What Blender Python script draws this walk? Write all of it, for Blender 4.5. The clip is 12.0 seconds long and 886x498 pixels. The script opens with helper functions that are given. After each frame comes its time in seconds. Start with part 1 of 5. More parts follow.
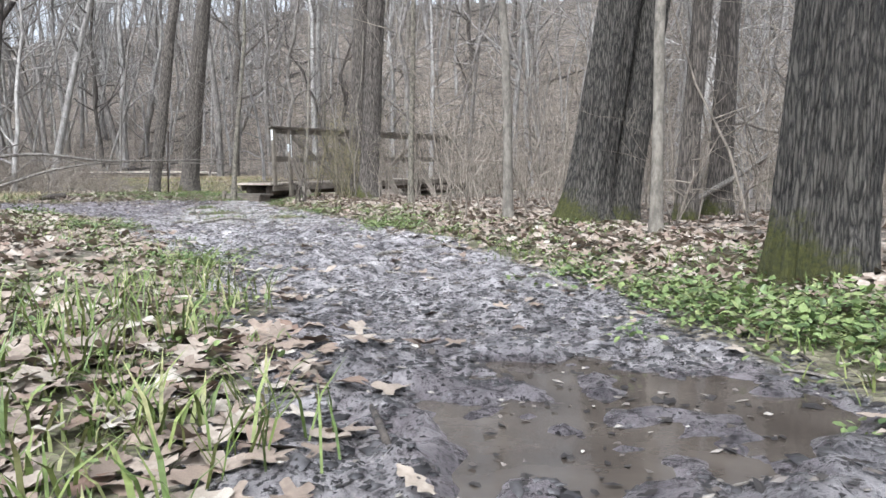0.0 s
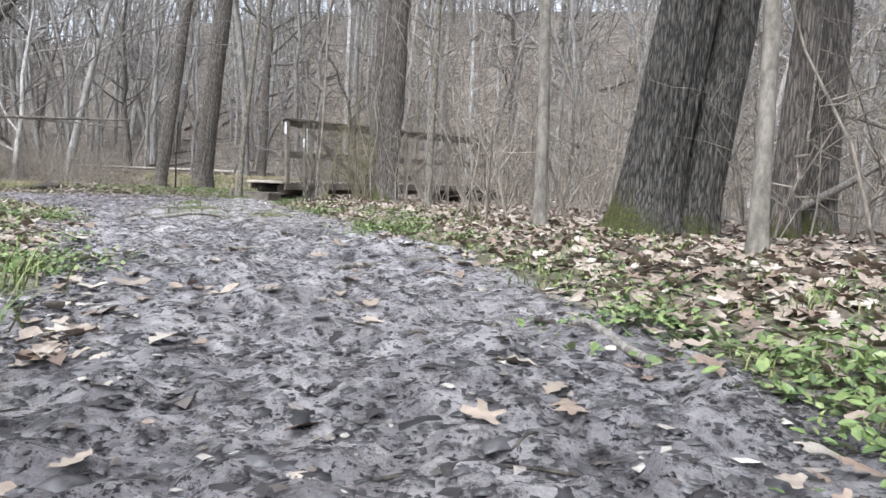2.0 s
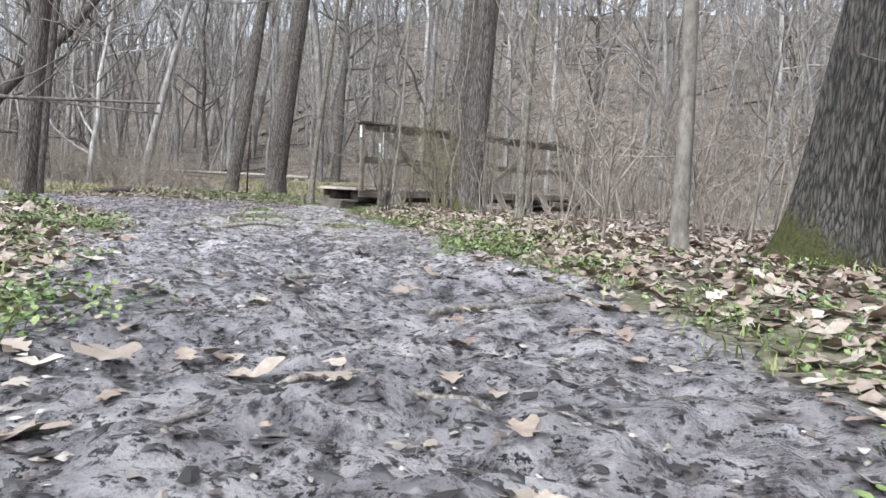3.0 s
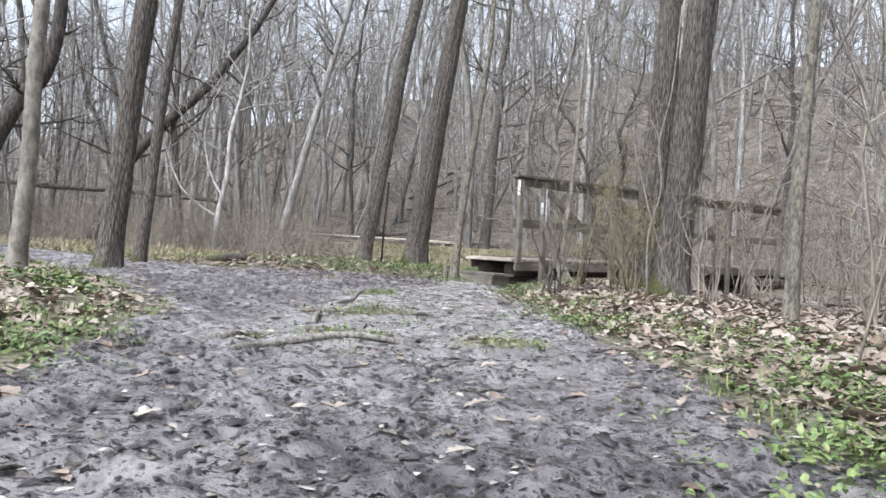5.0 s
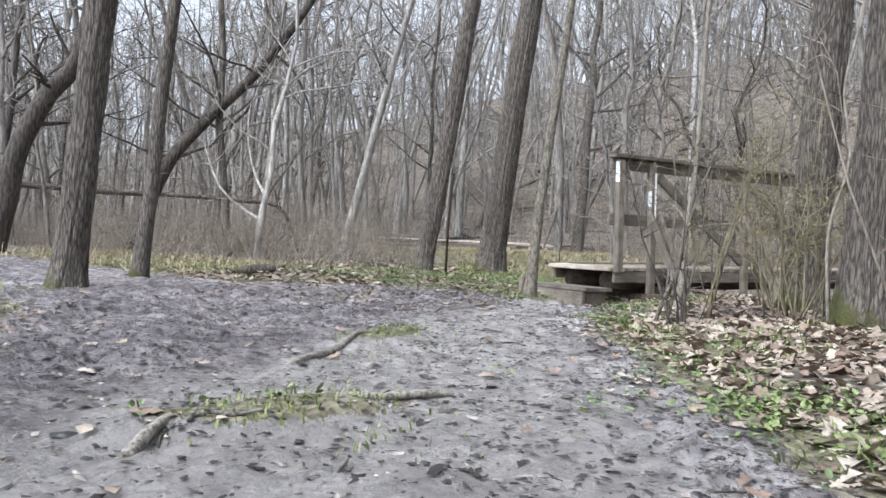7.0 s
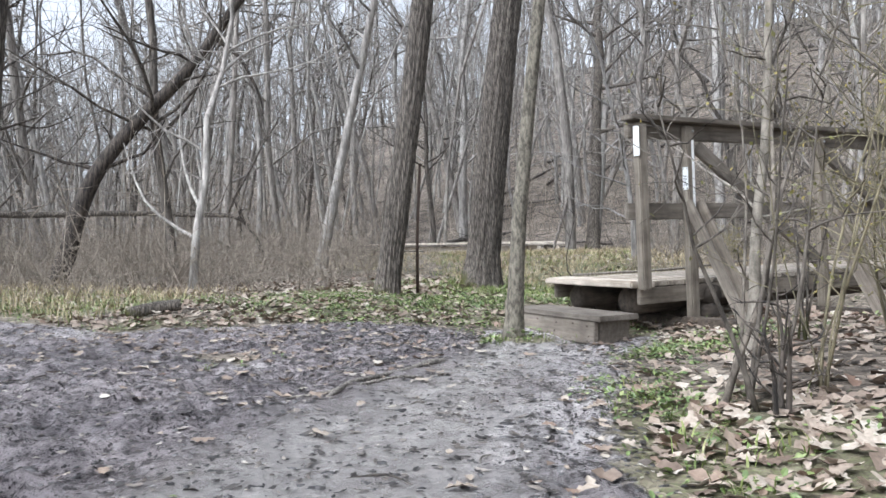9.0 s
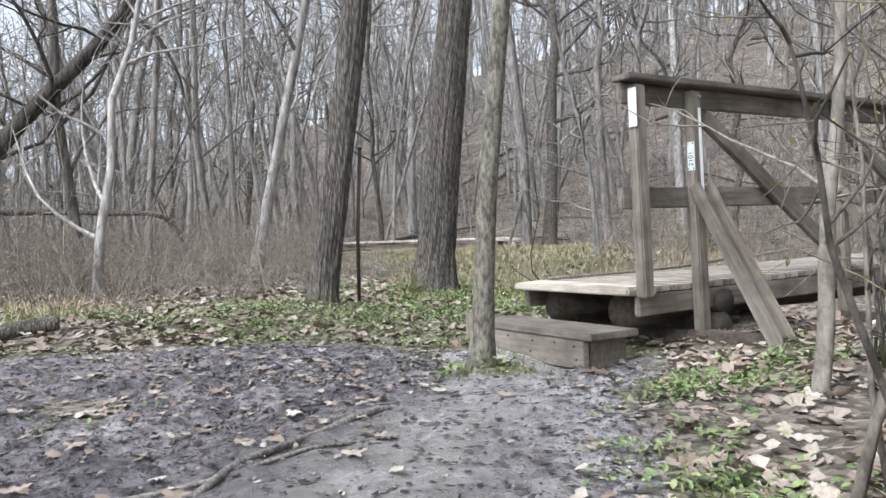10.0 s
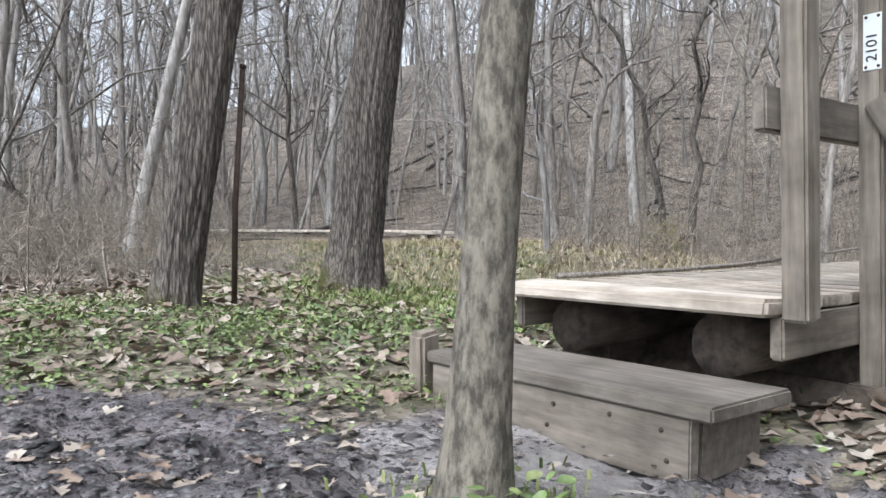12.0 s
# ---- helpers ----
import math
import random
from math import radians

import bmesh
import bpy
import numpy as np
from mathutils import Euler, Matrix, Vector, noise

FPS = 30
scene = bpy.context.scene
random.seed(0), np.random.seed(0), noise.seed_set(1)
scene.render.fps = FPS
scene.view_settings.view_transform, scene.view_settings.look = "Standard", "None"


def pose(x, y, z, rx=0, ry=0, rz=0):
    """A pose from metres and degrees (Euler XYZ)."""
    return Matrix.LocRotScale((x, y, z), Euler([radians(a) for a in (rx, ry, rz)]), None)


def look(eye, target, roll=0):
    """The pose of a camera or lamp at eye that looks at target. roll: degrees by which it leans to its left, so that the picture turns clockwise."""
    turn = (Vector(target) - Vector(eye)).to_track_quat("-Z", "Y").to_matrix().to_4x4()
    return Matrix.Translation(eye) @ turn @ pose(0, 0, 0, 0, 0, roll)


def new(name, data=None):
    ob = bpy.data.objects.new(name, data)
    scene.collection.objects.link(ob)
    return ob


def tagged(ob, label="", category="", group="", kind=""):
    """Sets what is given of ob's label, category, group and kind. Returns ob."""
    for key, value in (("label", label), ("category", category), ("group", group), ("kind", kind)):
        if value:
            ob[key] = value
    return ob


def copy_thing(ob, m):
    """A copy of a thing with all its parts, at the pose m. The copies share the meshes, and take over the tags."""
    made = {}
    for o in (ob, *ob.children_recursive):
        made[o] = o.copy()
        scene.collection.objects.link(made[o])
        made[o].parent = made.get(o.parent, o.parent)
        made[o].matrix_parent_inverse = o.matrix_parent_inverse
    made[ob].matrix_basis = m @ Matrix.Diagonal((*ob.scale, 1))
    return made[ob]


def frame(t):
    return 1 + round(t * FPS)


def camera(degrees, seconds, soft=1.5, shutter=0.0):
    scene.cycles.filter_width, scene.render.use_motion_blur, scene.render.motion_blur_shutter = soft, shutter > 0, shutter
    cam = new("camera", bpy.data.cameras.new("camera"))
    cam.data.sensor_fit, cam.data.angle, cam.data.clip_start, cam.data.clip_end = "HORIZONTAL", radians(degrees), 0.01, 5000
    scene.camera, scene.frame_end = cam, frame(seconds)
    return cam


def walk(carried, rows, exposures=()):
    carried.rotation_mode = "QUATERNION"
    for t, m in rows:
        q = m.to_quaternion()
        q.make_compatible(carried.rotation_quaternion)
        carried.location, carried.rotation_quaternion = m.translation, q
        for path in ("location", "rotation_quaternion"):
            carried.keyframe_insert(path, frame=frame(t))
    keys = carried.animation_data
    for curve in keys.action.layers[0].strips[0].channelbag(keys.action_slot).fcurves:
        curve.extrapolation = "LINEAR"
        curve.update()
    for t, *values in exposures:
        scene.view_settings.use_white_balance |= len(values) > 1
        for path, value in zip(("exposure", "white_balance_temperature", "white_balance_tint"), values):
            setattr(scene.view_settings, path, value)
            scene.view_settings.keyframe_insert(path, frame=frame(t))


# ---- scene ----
cam = camera(61.7, 12.0)
PATH = [
    (0, (0.386, 0.137, 0.673), (0.324, 2.126, 0.474), -0.2),
    (0.5, (0.473, 0.755, 0.674), (0.422, 2.747, 0.497), -0.0),
    (1, (0.588, 1.322, 0.605), (0.532, 3.314, 0.437), 0.7),
    (1.5, (0.644, 1.829, 0.598), (0.546, 3.82, 0.435), 1.4),
    (2, (0.591, 2.302, 0.479), (0.425, 4.288, 0.311), 2.1),
    (2.5, (0.45, 2.876, 0.431), (0.19, 4.853, 0.269), 2.6),
    (3, (0.177, 3.607, 0.476), (-0.177, 5.57, 0.322), 2.9),
    (3.2, (0.047, 3.834, 0.477), (-0.34, 5.79, 0.326), 3.1),
    (4.8, (-0.921, 6.692, 0.527), (-1.622, 8.564, 0.488), 3.9),
    (5, (-1.024, 7.044, 0.584), (-1.768, 8.901, 0.581), 3.5),
    (5.5, (-1.301, 7.867, 0.713), (-2.117, 9.691, 0.802), 2.9),
    (6, (-1.554, 8.572, 0.642), (-2.415, 10.376, 0.718), 1.3),
    (6.5, (-1.769, 9.337, 0.677), (-2.697, 11.108, 0.702), 2.3),
    (7, (-1.938, 10.094, 0.656), (-2.912, 11.841, 0.646), 2.6),
    (7.2, (-2.023, 10.415, 0.665), (-3.013, 12.153, 0.653), 2.4),
    (8.8, (-2.702, 12.917, 0.851), (-3.733, 14.631, 0.844), -0.5),
    (9, (-2.852, 13.165, 0.837), (-3.872, 14.886, 0.825), -1.0),
    (9.5, (-3.237, 13.735, 0.795), (-4.208, 15.483, 0.773), -1.6),
    (10, (-3.606, 14.527, 0.847), (-4.507, 16.312, 0.824), -1.8),
    (10.5, (-3.873, 15.186, 0.803), (-4.705, 17.004, 0.764), -1.1),
    (11, (-4.139, 15.85, 0.766), (-4.916, 17.693, 0.72), -0.3),
    (11.5, (-4.493, 16.511, 0.748), (-5.237, 18.367, 0.71), 0.5),
    (12, (-4.945, 17.113, 0.672), (-5.65, 18.984, 0.642), 0.3),
]
PLAN = 1.22  # metres to a unit of the plan below
walk(cam, [(t, look(PLAN * Vector(eye), PLAN * Vector(target), roll)) for t, eye, target, roll in PATH], [(0.0, 1.12, 5750, 9)])

# ---------------------------------------------------------------- light
world = bpy.data.worlds.new("overcast_sky")
scene.world = world
world.use_nodes = True
wn = world.node_tree.nodes
wl = world.node_tree.links
sky = wn.new("ShaderNodeTexSky")
sky.sky_type = "NISHITA"
sky.sun_disc = False
sky.sun_elevation = radians(52)
sky.sun_rotation = radians(200)
sky.dust_density = 4.0
sky.ozone_density = 1.0
hsv = wn.new("ShaderNodeHueSaturation")
hsv.inputs["Saturation"].default_value = 0.12
wl.new(sky.outputs[0], hsv.inputs["Color"])
wl.new(hsv.outputs[0], wn["Background"].inputs["Color"])
wn["Background"].inputs["Strength"].default_value = 0.15
sun_data = bpy.data.lights.new("sun", "SUN")
sun_data.energy = 1.5
sun_data.angle = radians(40)
sun_data.color = (1.0, 0.97, 0.93)
sun = new("sun", sun_data)
sun.matrix_world = pose(0, 0, 30, 38, 0, -20)


# ---------------------------------------------------------------- materials
def material(name):
    m = bpy.data.materials.new(name)
    m.use_nodes = True
    return m, m.node_tree.nodes, m.node_tree.links, m.node_tree.nodes["Principled BSDF"]


def ramp(nodes, stops):
    r = nodes.new("ShaderNodeValToRGB")
    while len(r.color_ramp.elements) < len(stops):
        r.color_ramp.elements.new(0.5)
    for e, (p, c) in zip(r.color_ramp.elements, stops):
        e.position = p
        e.color = (*c, 1)
    return r


def noise_node(nodes, links, vec, scale, detail=4, rough=0.6):
    n = nodes.new("ShaderNodeTexNoise")
    n.inputs["Scale"].default_value = scale
    n.inputs["Detail"].default_value = detail
    n.inputs["Roughness"].default_value = rough
    if vec is not None:
        links.new(vec, n.inputs["Vector"])
    return n


def stretched(nodes, links, scale, source="Object"):
    tc = nodes.new("ShaderNodeTexCoord")
    mp = nodes.new("ShaderNodeMapping")
    mp.inputs["Scale"].default_value = scale
    links.new(tc.outputs[source], mp.inputs["Vector"])
    return mp.outputs["Vector"]


def mixed(nodes, links, fac, a, b, mode="MIX"):
    m = nodes.new("ShaderNodeMix")
    m.data_type = "RGBA"
    m.blend_type = mode
    for sock, v in ((m.inputs["Factor"], fac), (m.inputs["A"], a), (m.inputs["B"], b)):
        if isinstance(v, (int, float)):
            sock.default_value = v
        elif isinstance(v, tuple):
            sock.default_value = (*v, 1)
        else:
            links.new(v, sock)
    return m.outputs["Result"]


def bump(nodes, links, bsdf, height, strength, distance, normal=None):
    b = nodes.new("ShaderNodeBump")
    b.inputs["Strength"].default_value = strength
    b.inputs["Distance"].default_value = distance
    links.new(height, b.inputs["Height"])
    if normal is not None:
        links.new(normal, b.inputs["Normal"])
    links.new(b.outputs[0], bsdf.inputs["Normal"])
    return b.outputs[0]


def bark(name, dark, light, grain=9.0, flat=0.16, moss=0.0, bump_depth=0.03, vary=0.35, plates=0.0):
    m, n, l, p = material(name)
    v = stretched(n, l, (grain, grain, grain * flat))
    fine = noise_node(n, l, v, 2.2, 6, 0.7)
    wide = noise_node(n, l, stretched(n, l, (1.3, 1.3, 0.5)), 1.0, 3)
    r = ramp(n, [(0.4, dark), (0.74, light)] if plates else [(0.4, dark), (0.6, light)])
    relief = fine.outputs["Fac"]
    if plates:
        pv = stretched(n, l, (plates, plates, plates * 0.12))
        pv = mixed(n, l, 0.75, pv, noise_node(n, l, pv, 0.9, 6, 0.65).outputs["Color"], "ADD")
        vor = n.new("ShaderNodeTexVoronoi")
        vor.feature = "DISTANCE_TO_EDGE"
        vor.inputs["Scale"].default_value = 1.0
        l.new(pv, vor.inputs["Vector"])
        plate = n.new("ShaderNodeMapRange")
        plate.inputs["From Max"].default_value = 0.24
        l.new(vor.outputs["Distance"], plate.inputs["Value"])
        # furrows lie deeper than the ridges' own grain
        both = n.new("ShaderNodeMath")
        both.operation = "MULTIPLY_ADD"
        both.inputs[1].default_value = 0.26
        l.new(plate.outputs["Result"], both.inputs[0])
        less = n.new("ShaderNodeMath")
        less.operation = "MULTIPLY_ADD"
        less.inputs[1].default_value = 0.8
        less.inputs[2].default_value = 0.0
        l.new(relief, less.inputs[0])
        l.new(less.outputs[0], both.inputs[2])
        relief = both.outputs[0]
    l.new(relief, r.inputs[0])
    tone = ramp(n, [(0.3, (0.72, 0.7, 0.68)), (0.7, (1.12, 1.12, 1.1))])
    l.new(wide.outputs["Fac"], tone.inputs[0])
    col = mixed(n, l, 1.0, r.outputs[0], tone.outputs[0], "MULTIPLY")
    info = n.new("ShaderNodeObjectInfo")
    own = ramp(n, [(0.0, (1 - vary, 1 - vary, 1 - vary)), (1.0, (1 + vary, 1 + vary * 0.95, 1 + vary * 0.82))])
    l.new(info.outputs["Random"], own.inputs[0])
    col = mixed(n, l, 1.0, col, own.outputs[0], "MULTIPLY")
    if moss:
        tc = n.new("ShaderNodeTexCoord")
        sx = n.new("ShaderNodeSeparateXYZ")
        l.new(tc.outputs["Object"], sx.inputs[0])
        patch = noise_node(n, l, tc.outputs["Object"], 5.0, 6, 0.8)
        low = n.new("ShaderNodeMath")
        low.operation = "MULTIPLY_ADD"
        low.inputs[1].default_value = -1.1
        low.inputs[2].default_value = 0.12 + moss
        l.new(sx.outputs["Z"], low.inputs[0])
        side = n.new("ShaderNodeMath")
        side.operation = "MULTIPLY_ADD"
        side.inputs[1].default_value = -0.9
        l.new(sx.outputs["X"], side.inputs[0])
        l.new(low.outputs[0], side.inputs[2])
        add = n.new("ShaderNodeMath")
        add.operation = "ADD"
        l.new(patch.outputs["Fac"], add.inputs[0])
        l.new(side.outputs[0], add.inputs[1])
        mr = ramp(n, [(0.62, (0, 0, 0)), (0.8, (1, 1, 1))])
        l.new(add.outputs[0], mr.inputs[0])
        green = ramp(n, [(0.3, (0.03, 0.034, 0.008)), (0.7, (0.095, 0.095, 0.02))])
        l.new(noise_node(n, l, tc.outputs["Object"], 40, 3).outputs["Fac"], green.inputs[0])
        col = mixed(n, l, mr.outputs[0], col, green.outputs[0])
    l.new(col, p.inputs["Base Color"])
    p.inputs["Roughness"].default_value = 0.9
    bump(n, l, p, relief, 0.9, bump_depth)
    return m


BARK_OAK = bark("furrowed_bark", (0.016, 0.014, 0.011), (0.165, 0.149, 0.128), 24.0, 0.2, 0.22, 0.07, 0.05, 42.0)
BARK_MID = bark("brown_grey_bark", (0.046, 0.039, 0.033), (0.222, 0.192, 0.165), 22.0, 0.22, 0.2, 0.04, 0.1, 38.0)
BARK_PALE = bark("pale_smooth_bark", (0.14, 0.125, 0.105), (0.3, 0.27, 0.23), 6.0, 0.5, 0.0, 0.01, 0.15)
BARK_SAP = bark("mottled_sapling_bark", (0.07, 0.062, 0.048), (0.25, 0.225, 0.18), 15.0, 0.4, 0.0, 0.02, 0.05)
# aerial haze is painted into the next two barks as a paler colour
BARK_FAR_HAZED = bark("haze_paled_grey_bark", (0.17, 0.16, 0.153), (0.4, 0.38, 0.365), 5.0, 0.2, 0.0, 0.02, 0.36)
BARK_MIDFAR_HAZED = bark("haze_paled_brown_bark", (0.125, 0.112, 0.102), (0.31, 0.285, 0.262), 6.0, 0.2, 0.0, 0.02, 0.2)
BARK_DARKFAR = bark("dark_woodland_bark", (0.04, 0.035, 0.031), (0.15, 0.132, 0.116), 6.0, 0.2, 0.0, 0.02, 0.2)
BARK_DARK = bark("dark_wet_bark", (0.02, 0.017, 0.015), (0.11, 0.09, 0.075), 9.0, 0.2, 0.0, 0.02, 0.1)
SHRUB_STEM = bark("grey_brown_shrub_stem", (0.055, 0.046, 0.038), (0.19, 0.165, 0.138), 7.0, 0.3, 0.0, 0.006, 0.2)
TWIG = bark("brush_stem_bark", (0.125, 0.106, 0.088), (0.34, 0.295, 0.245), 5.0, 0.3, 0.0, 0.004, 0.2)
OLIVE_TWIG = bark("olive_shrub_stem", (0.1, 0.087, 0.055), (0.27, 0.238, 0.155), 6.0, 0.3, 0.0, 0.004, 0.2)
ROOT_WOOD = bark("worn_pale_root", (0.1, 0.088, 0.076), (0.36, 0.33, 0.295), 24.0, 0.6, 0.0, 0.012, 0.2)
DEADWOOD = bark("grey_dead_wood", (0.1, 0.088, 0.078), (0.26, 0.235, 0.21), 26.0, 0.6, 0.0, 0.012, 0.2)


def wood(name, dark, light, along=(1.2, 14, 14), rough=0.8):
    m, n, l, p = material(name)
    v = stretched(n, l, along)
    grain = noise_node(n, l, v, 2.0, 6, 0.65)
    stain = noise_node(n, l, stretched(n, l, (1, 1, 1)), 3.0, 4)
    r = ramp(n, [(0.3, dark), (0.7, light)])
    l.new(grain.outputs["Fac"], r.inputs[0])
    s = ramp(n, [(0.3, (0.5, 0.47, 0.43)), (0.62, (1.1, 1.08, 1.05))])
    l.new(stain.outputs["Fac"], s.inputs[0])
    col = mixed(n, l, 1.0, r.outputs[0], s.outputs[0], "MULTIPLY")
    info = n.new("ShaderNodeObjectInfo")
    own = ramp(n, [(0.0, (0.8, 0.8, 0.8)), (1.0, (1.15, 1.12, 1.08))])
    l.new(info.outputs["Random"], own.inputs[0])
    l.new(mixed(n, l, 1.0, col, own.outputs[0], "MULTIPLY"), p.inputs["Base Color"])
    p.inputs["Roughness"].default_value = rough
    bump(n, l, p, grain.outputs["Fac"], 0.5, 0.006)
    return m


WOOD_POST = wood("weathered_timber", (0.11, 0.095, 0.08), (0.27, 0.24, 0.205))
WOOD_UP = wood("weathered_upright_timber", (0.12, 0.105, 0.088), (0.29, 0.26, 0.22), (14, 14, 1.2))
WOOD_DECK = wood("bleached_deck_board", (0.2, 0.178, 0.154), (0.5, 0.455, 0.4), (14, 1.5, 14))
WOOD_PALE_DECK = wood("bleached_nosing_board", (0.36, 0.325, 0.285), (0.6, 0.555, 0.5), (14, 1.5, 14))
WOOD_PALE = wood("bleached_walkway_board", (0.5, 0.46, 0.4), (0.72, 0.67, 0.6), (8, 8, 8))
WOOD_STEP = wood("muddy_step_board", (0.12, 0.104, 0.088), (0.26, 0.232, 0.2), (14, 1.5, 14))
WOOD_LOG = wood("rotting_log", (0.03, 0.025, 0.02), (0.13, 0.105, 0.085), (2, 10, 10), 0.9)


def plain(name, color, rough=0.6, metal=0.0, vary=0.15, scale=20):
    m, n, l, p = material(name)
    t = noise_node(n, l, stretched(n, l, (1, 1, 1)), scale, 4)
    r = ramp(n, [(0.3, tuple(c * (1 - vary) for c in color)), (0.7, tuple(min(1, c * (1 + vary)) for c in color))])
    l.new(t.outputs["Fac"], r.inputs[0])
    l.new(r.outputs[0], p.inputs["Base Color"])
    p.inputs["Roughness"].default_value = rough
    p.inputs["Metallic"].default_value = metal
    return m


WHITE_PAINT = plain("white_blaze_paint", (0.78, 0.78, 0.76), 0.6, 0, 0.1)
SIGN_WHITE = plain("sign_face_white", (0.72, 0.75, 0.74), 0.4, 0, 0.05)
BLACK_INK = plain("black_lettering", (0.02, 0.02, 0.02), 0.5)
RUST = plain("rusted_iron", (0.06, 0.04, 0.03), 0.8, 0.3, 0.4)
BOLT = plain("dull_steel", (0.25, 0.25, 0.24), 0.5, 0.8)


def leaf_material(name, stops, rough=0.7, island=True, sheen=0.0):
    m, n, l, p = material(name)
    r = ramp(n, stops)
    if island:
        g = n.new("ShaderNodeNewGeometry")
        l.new(g.outputs["Random Per Island"], r.inputs[0])
    else:
        g = n.new("ShaderNodeObjectInfo")
        l.new(g.outputs["Random"], r.inputs[0])
    spots = noise_node(n, l, stretched(n, l, (1, 1, 1)), 45, 4)
    tone = ramp(n, [(0.3, (0.7, 0.68, 0.66)), (0.65, (1.08, 1.08, 1.08))])
    l.new(spots.outputs["Fac"], tone.inputs[0])
    l.new(mixed(n, l, 1.0, r.outputs[0], tone.outputs[0], "MULTIPLY"), p.inputs["Base Color"])
    p.inputs["Roughness"].default_value = rough
    bump(n, l, p, spots.outputs["Fac"], 0.4, 0.004)
    return m


DRY = [(0.0, (0.13, 0.092, 0.068)), (0.2, (0.26, 0.205, 0.16)), (0.4, (0.38, 0.325, 0.265)), (0.58, (0.21, 0.145, 0.105)), (0.75, (0.33, 0.265, 0.208)), (0.88, (0.45, 0.405, 0.34)), (1.0, (0.17, 0.105, 0.074))]
LEAF_STUFF = leaf_material("dry_oak_leaf", DRY)
LEAF_ONE = leaf_material("dry_oak_leaf_single", DRY, island=False)
GRASS = leaf_material("spring_grass", [(0.0, (0.08, 0.12, 0.025)), (0.45, (0.14, 0.19, 0.045)), (0.7, (0.2, 0.24, 0.07)), (1.0, (0.3, 0.29, 0.13))], 0.55)
HERB = leaf_material("green_ground_herb", [(0.0, (0.058, 0.095, 0.03)), (0.35, (0.12, 0.172, 0.055)), (0.75, (0.185, 0.24, 0.078)), (1.0, (0.26, 0.29, 0.12))], 0.5)
BUD = leaf_material("yellow_green_bud", [(0.0, (0.12, 0.12, 0.035)), (0.6, (0.22, 0.21, 0.06)), (1.0, (0.36, 0.27, 0.06))], 0.5)


def ground_material():
    m, n, l, p = material("woodland_ground")
    tc = n.new("ShaderNodeTexCoord")
    obj = tc.outputs["Object"]
    mud = n.new("ShaderNodeAttribute")
    mud.attribute_name = "mud"
    green = n.new("ShaderNodeAttribute")
    green.attribute_name = "green"
    wet = n.new("ShaderNodeAttribute")
    wet.attribute_name = "wet"
    # leaf litter
    vor = n.new("ShaderNodeTexVoronoi")
    vor.inputs["Scale"].default_value = 21.0
    warp = noise_node(n, l, obj, 6, 3)
    wv = mixed(n, l, 0.12, obj, warp.outputs["Color"])
    l.new(wv, vor.inputs["Vector"])
    sep = n.new("ShaderNodeSeparateColor")
    l.new(vor.outputs["Color"], sep.inputs[0])
    lit = ramp(n, [(0.0, (0.07, 0.058, 0.048)), (0.35, (0.14, 0.118, 0.098)), (0.65, (0.24, 0.205, 0.172)), (1.0, (0.4, 0.352, 0.303))])
    l.new(sep.outputs["Red"], lit.inputs[0])
    big = noise_node(n, l, obj, 0.5, 4)
    bt = ramp(n, [(0.3, (0.6, 0.58, 0.55)), (0.7, (1.1, 1.08, 1.05))])
    l.new(big.outputs["Fac"], bt.inputs[0])
    litter = mixed(n, l, 1.0, lit.outputs[0], bt.outputs[0], "MULTIPLY")
    drift = noise_node(n, l, obj, 1.7, 8, 0.75)
    dt = ramp(n, [(0.36, (0.36, 0.34, 0.315)), (0.5, (0.78, 0.765, 0.745)), (0.66, (1.15, 1.135, 1.115))])
    l.new(drift.outputs["Fac"], dt.inputs[0])
    litter = mixed(n, l, 1.0, litter, dt.outputs[0], "MULTIPLY")
    # mud: pale mauve stops paint in sky glints, dark stops shaded crevices
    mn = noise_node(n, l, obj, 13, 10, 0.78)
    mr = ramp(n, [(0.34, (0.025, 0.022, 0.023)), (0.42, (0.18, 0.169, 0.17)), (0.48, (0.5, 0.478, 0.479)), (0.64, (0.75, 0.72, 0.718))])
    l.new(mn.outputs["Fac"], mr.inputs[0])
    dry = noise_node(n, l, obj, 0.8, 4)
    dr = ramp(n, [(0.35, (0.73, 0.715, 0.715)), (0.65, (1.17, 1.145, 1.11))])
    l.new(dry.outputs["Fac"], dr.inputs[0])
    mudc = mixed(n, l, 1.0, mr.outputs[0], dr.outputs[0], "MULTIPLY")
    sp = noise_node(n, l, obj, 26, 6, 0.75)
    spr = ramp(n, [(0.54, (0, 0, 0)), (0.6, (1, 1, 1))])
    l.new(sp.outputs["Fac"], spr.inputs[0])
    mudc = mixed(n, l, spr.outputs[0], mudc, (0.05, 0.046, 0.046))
    # soaked mottles kneaded into the soft mud, with wet sheen painted between them
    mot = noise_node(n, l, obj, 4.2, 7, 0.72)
    mottle_sheen = ramp(n, [(0.42, (0.7, 0.68, 0.695)), (0.54, (1.22, 1.2, 1.205))])
    l.new(mot.outputs["Fac"], mottle_sheen.inputs[0])
    mudc = mixed(n, l, 1.0, mudc, mottle_sheen.outputs[0], "MULTIPLY")
    # firm trodden clay
    tread = n.new("ShaderNodeAttribute")
    tread.attribute_name = "tread"
    part_of = n.new("ShaderNodeMath")
    part_of.operation = "MULTIPLY"
    part_of.inputs[1].default_value = 0.78
    l.new(tread.outputs["Fac"], part_of.inputs[0])
    cn = noise_node(n, l, obj, 4, 8, 0.7)
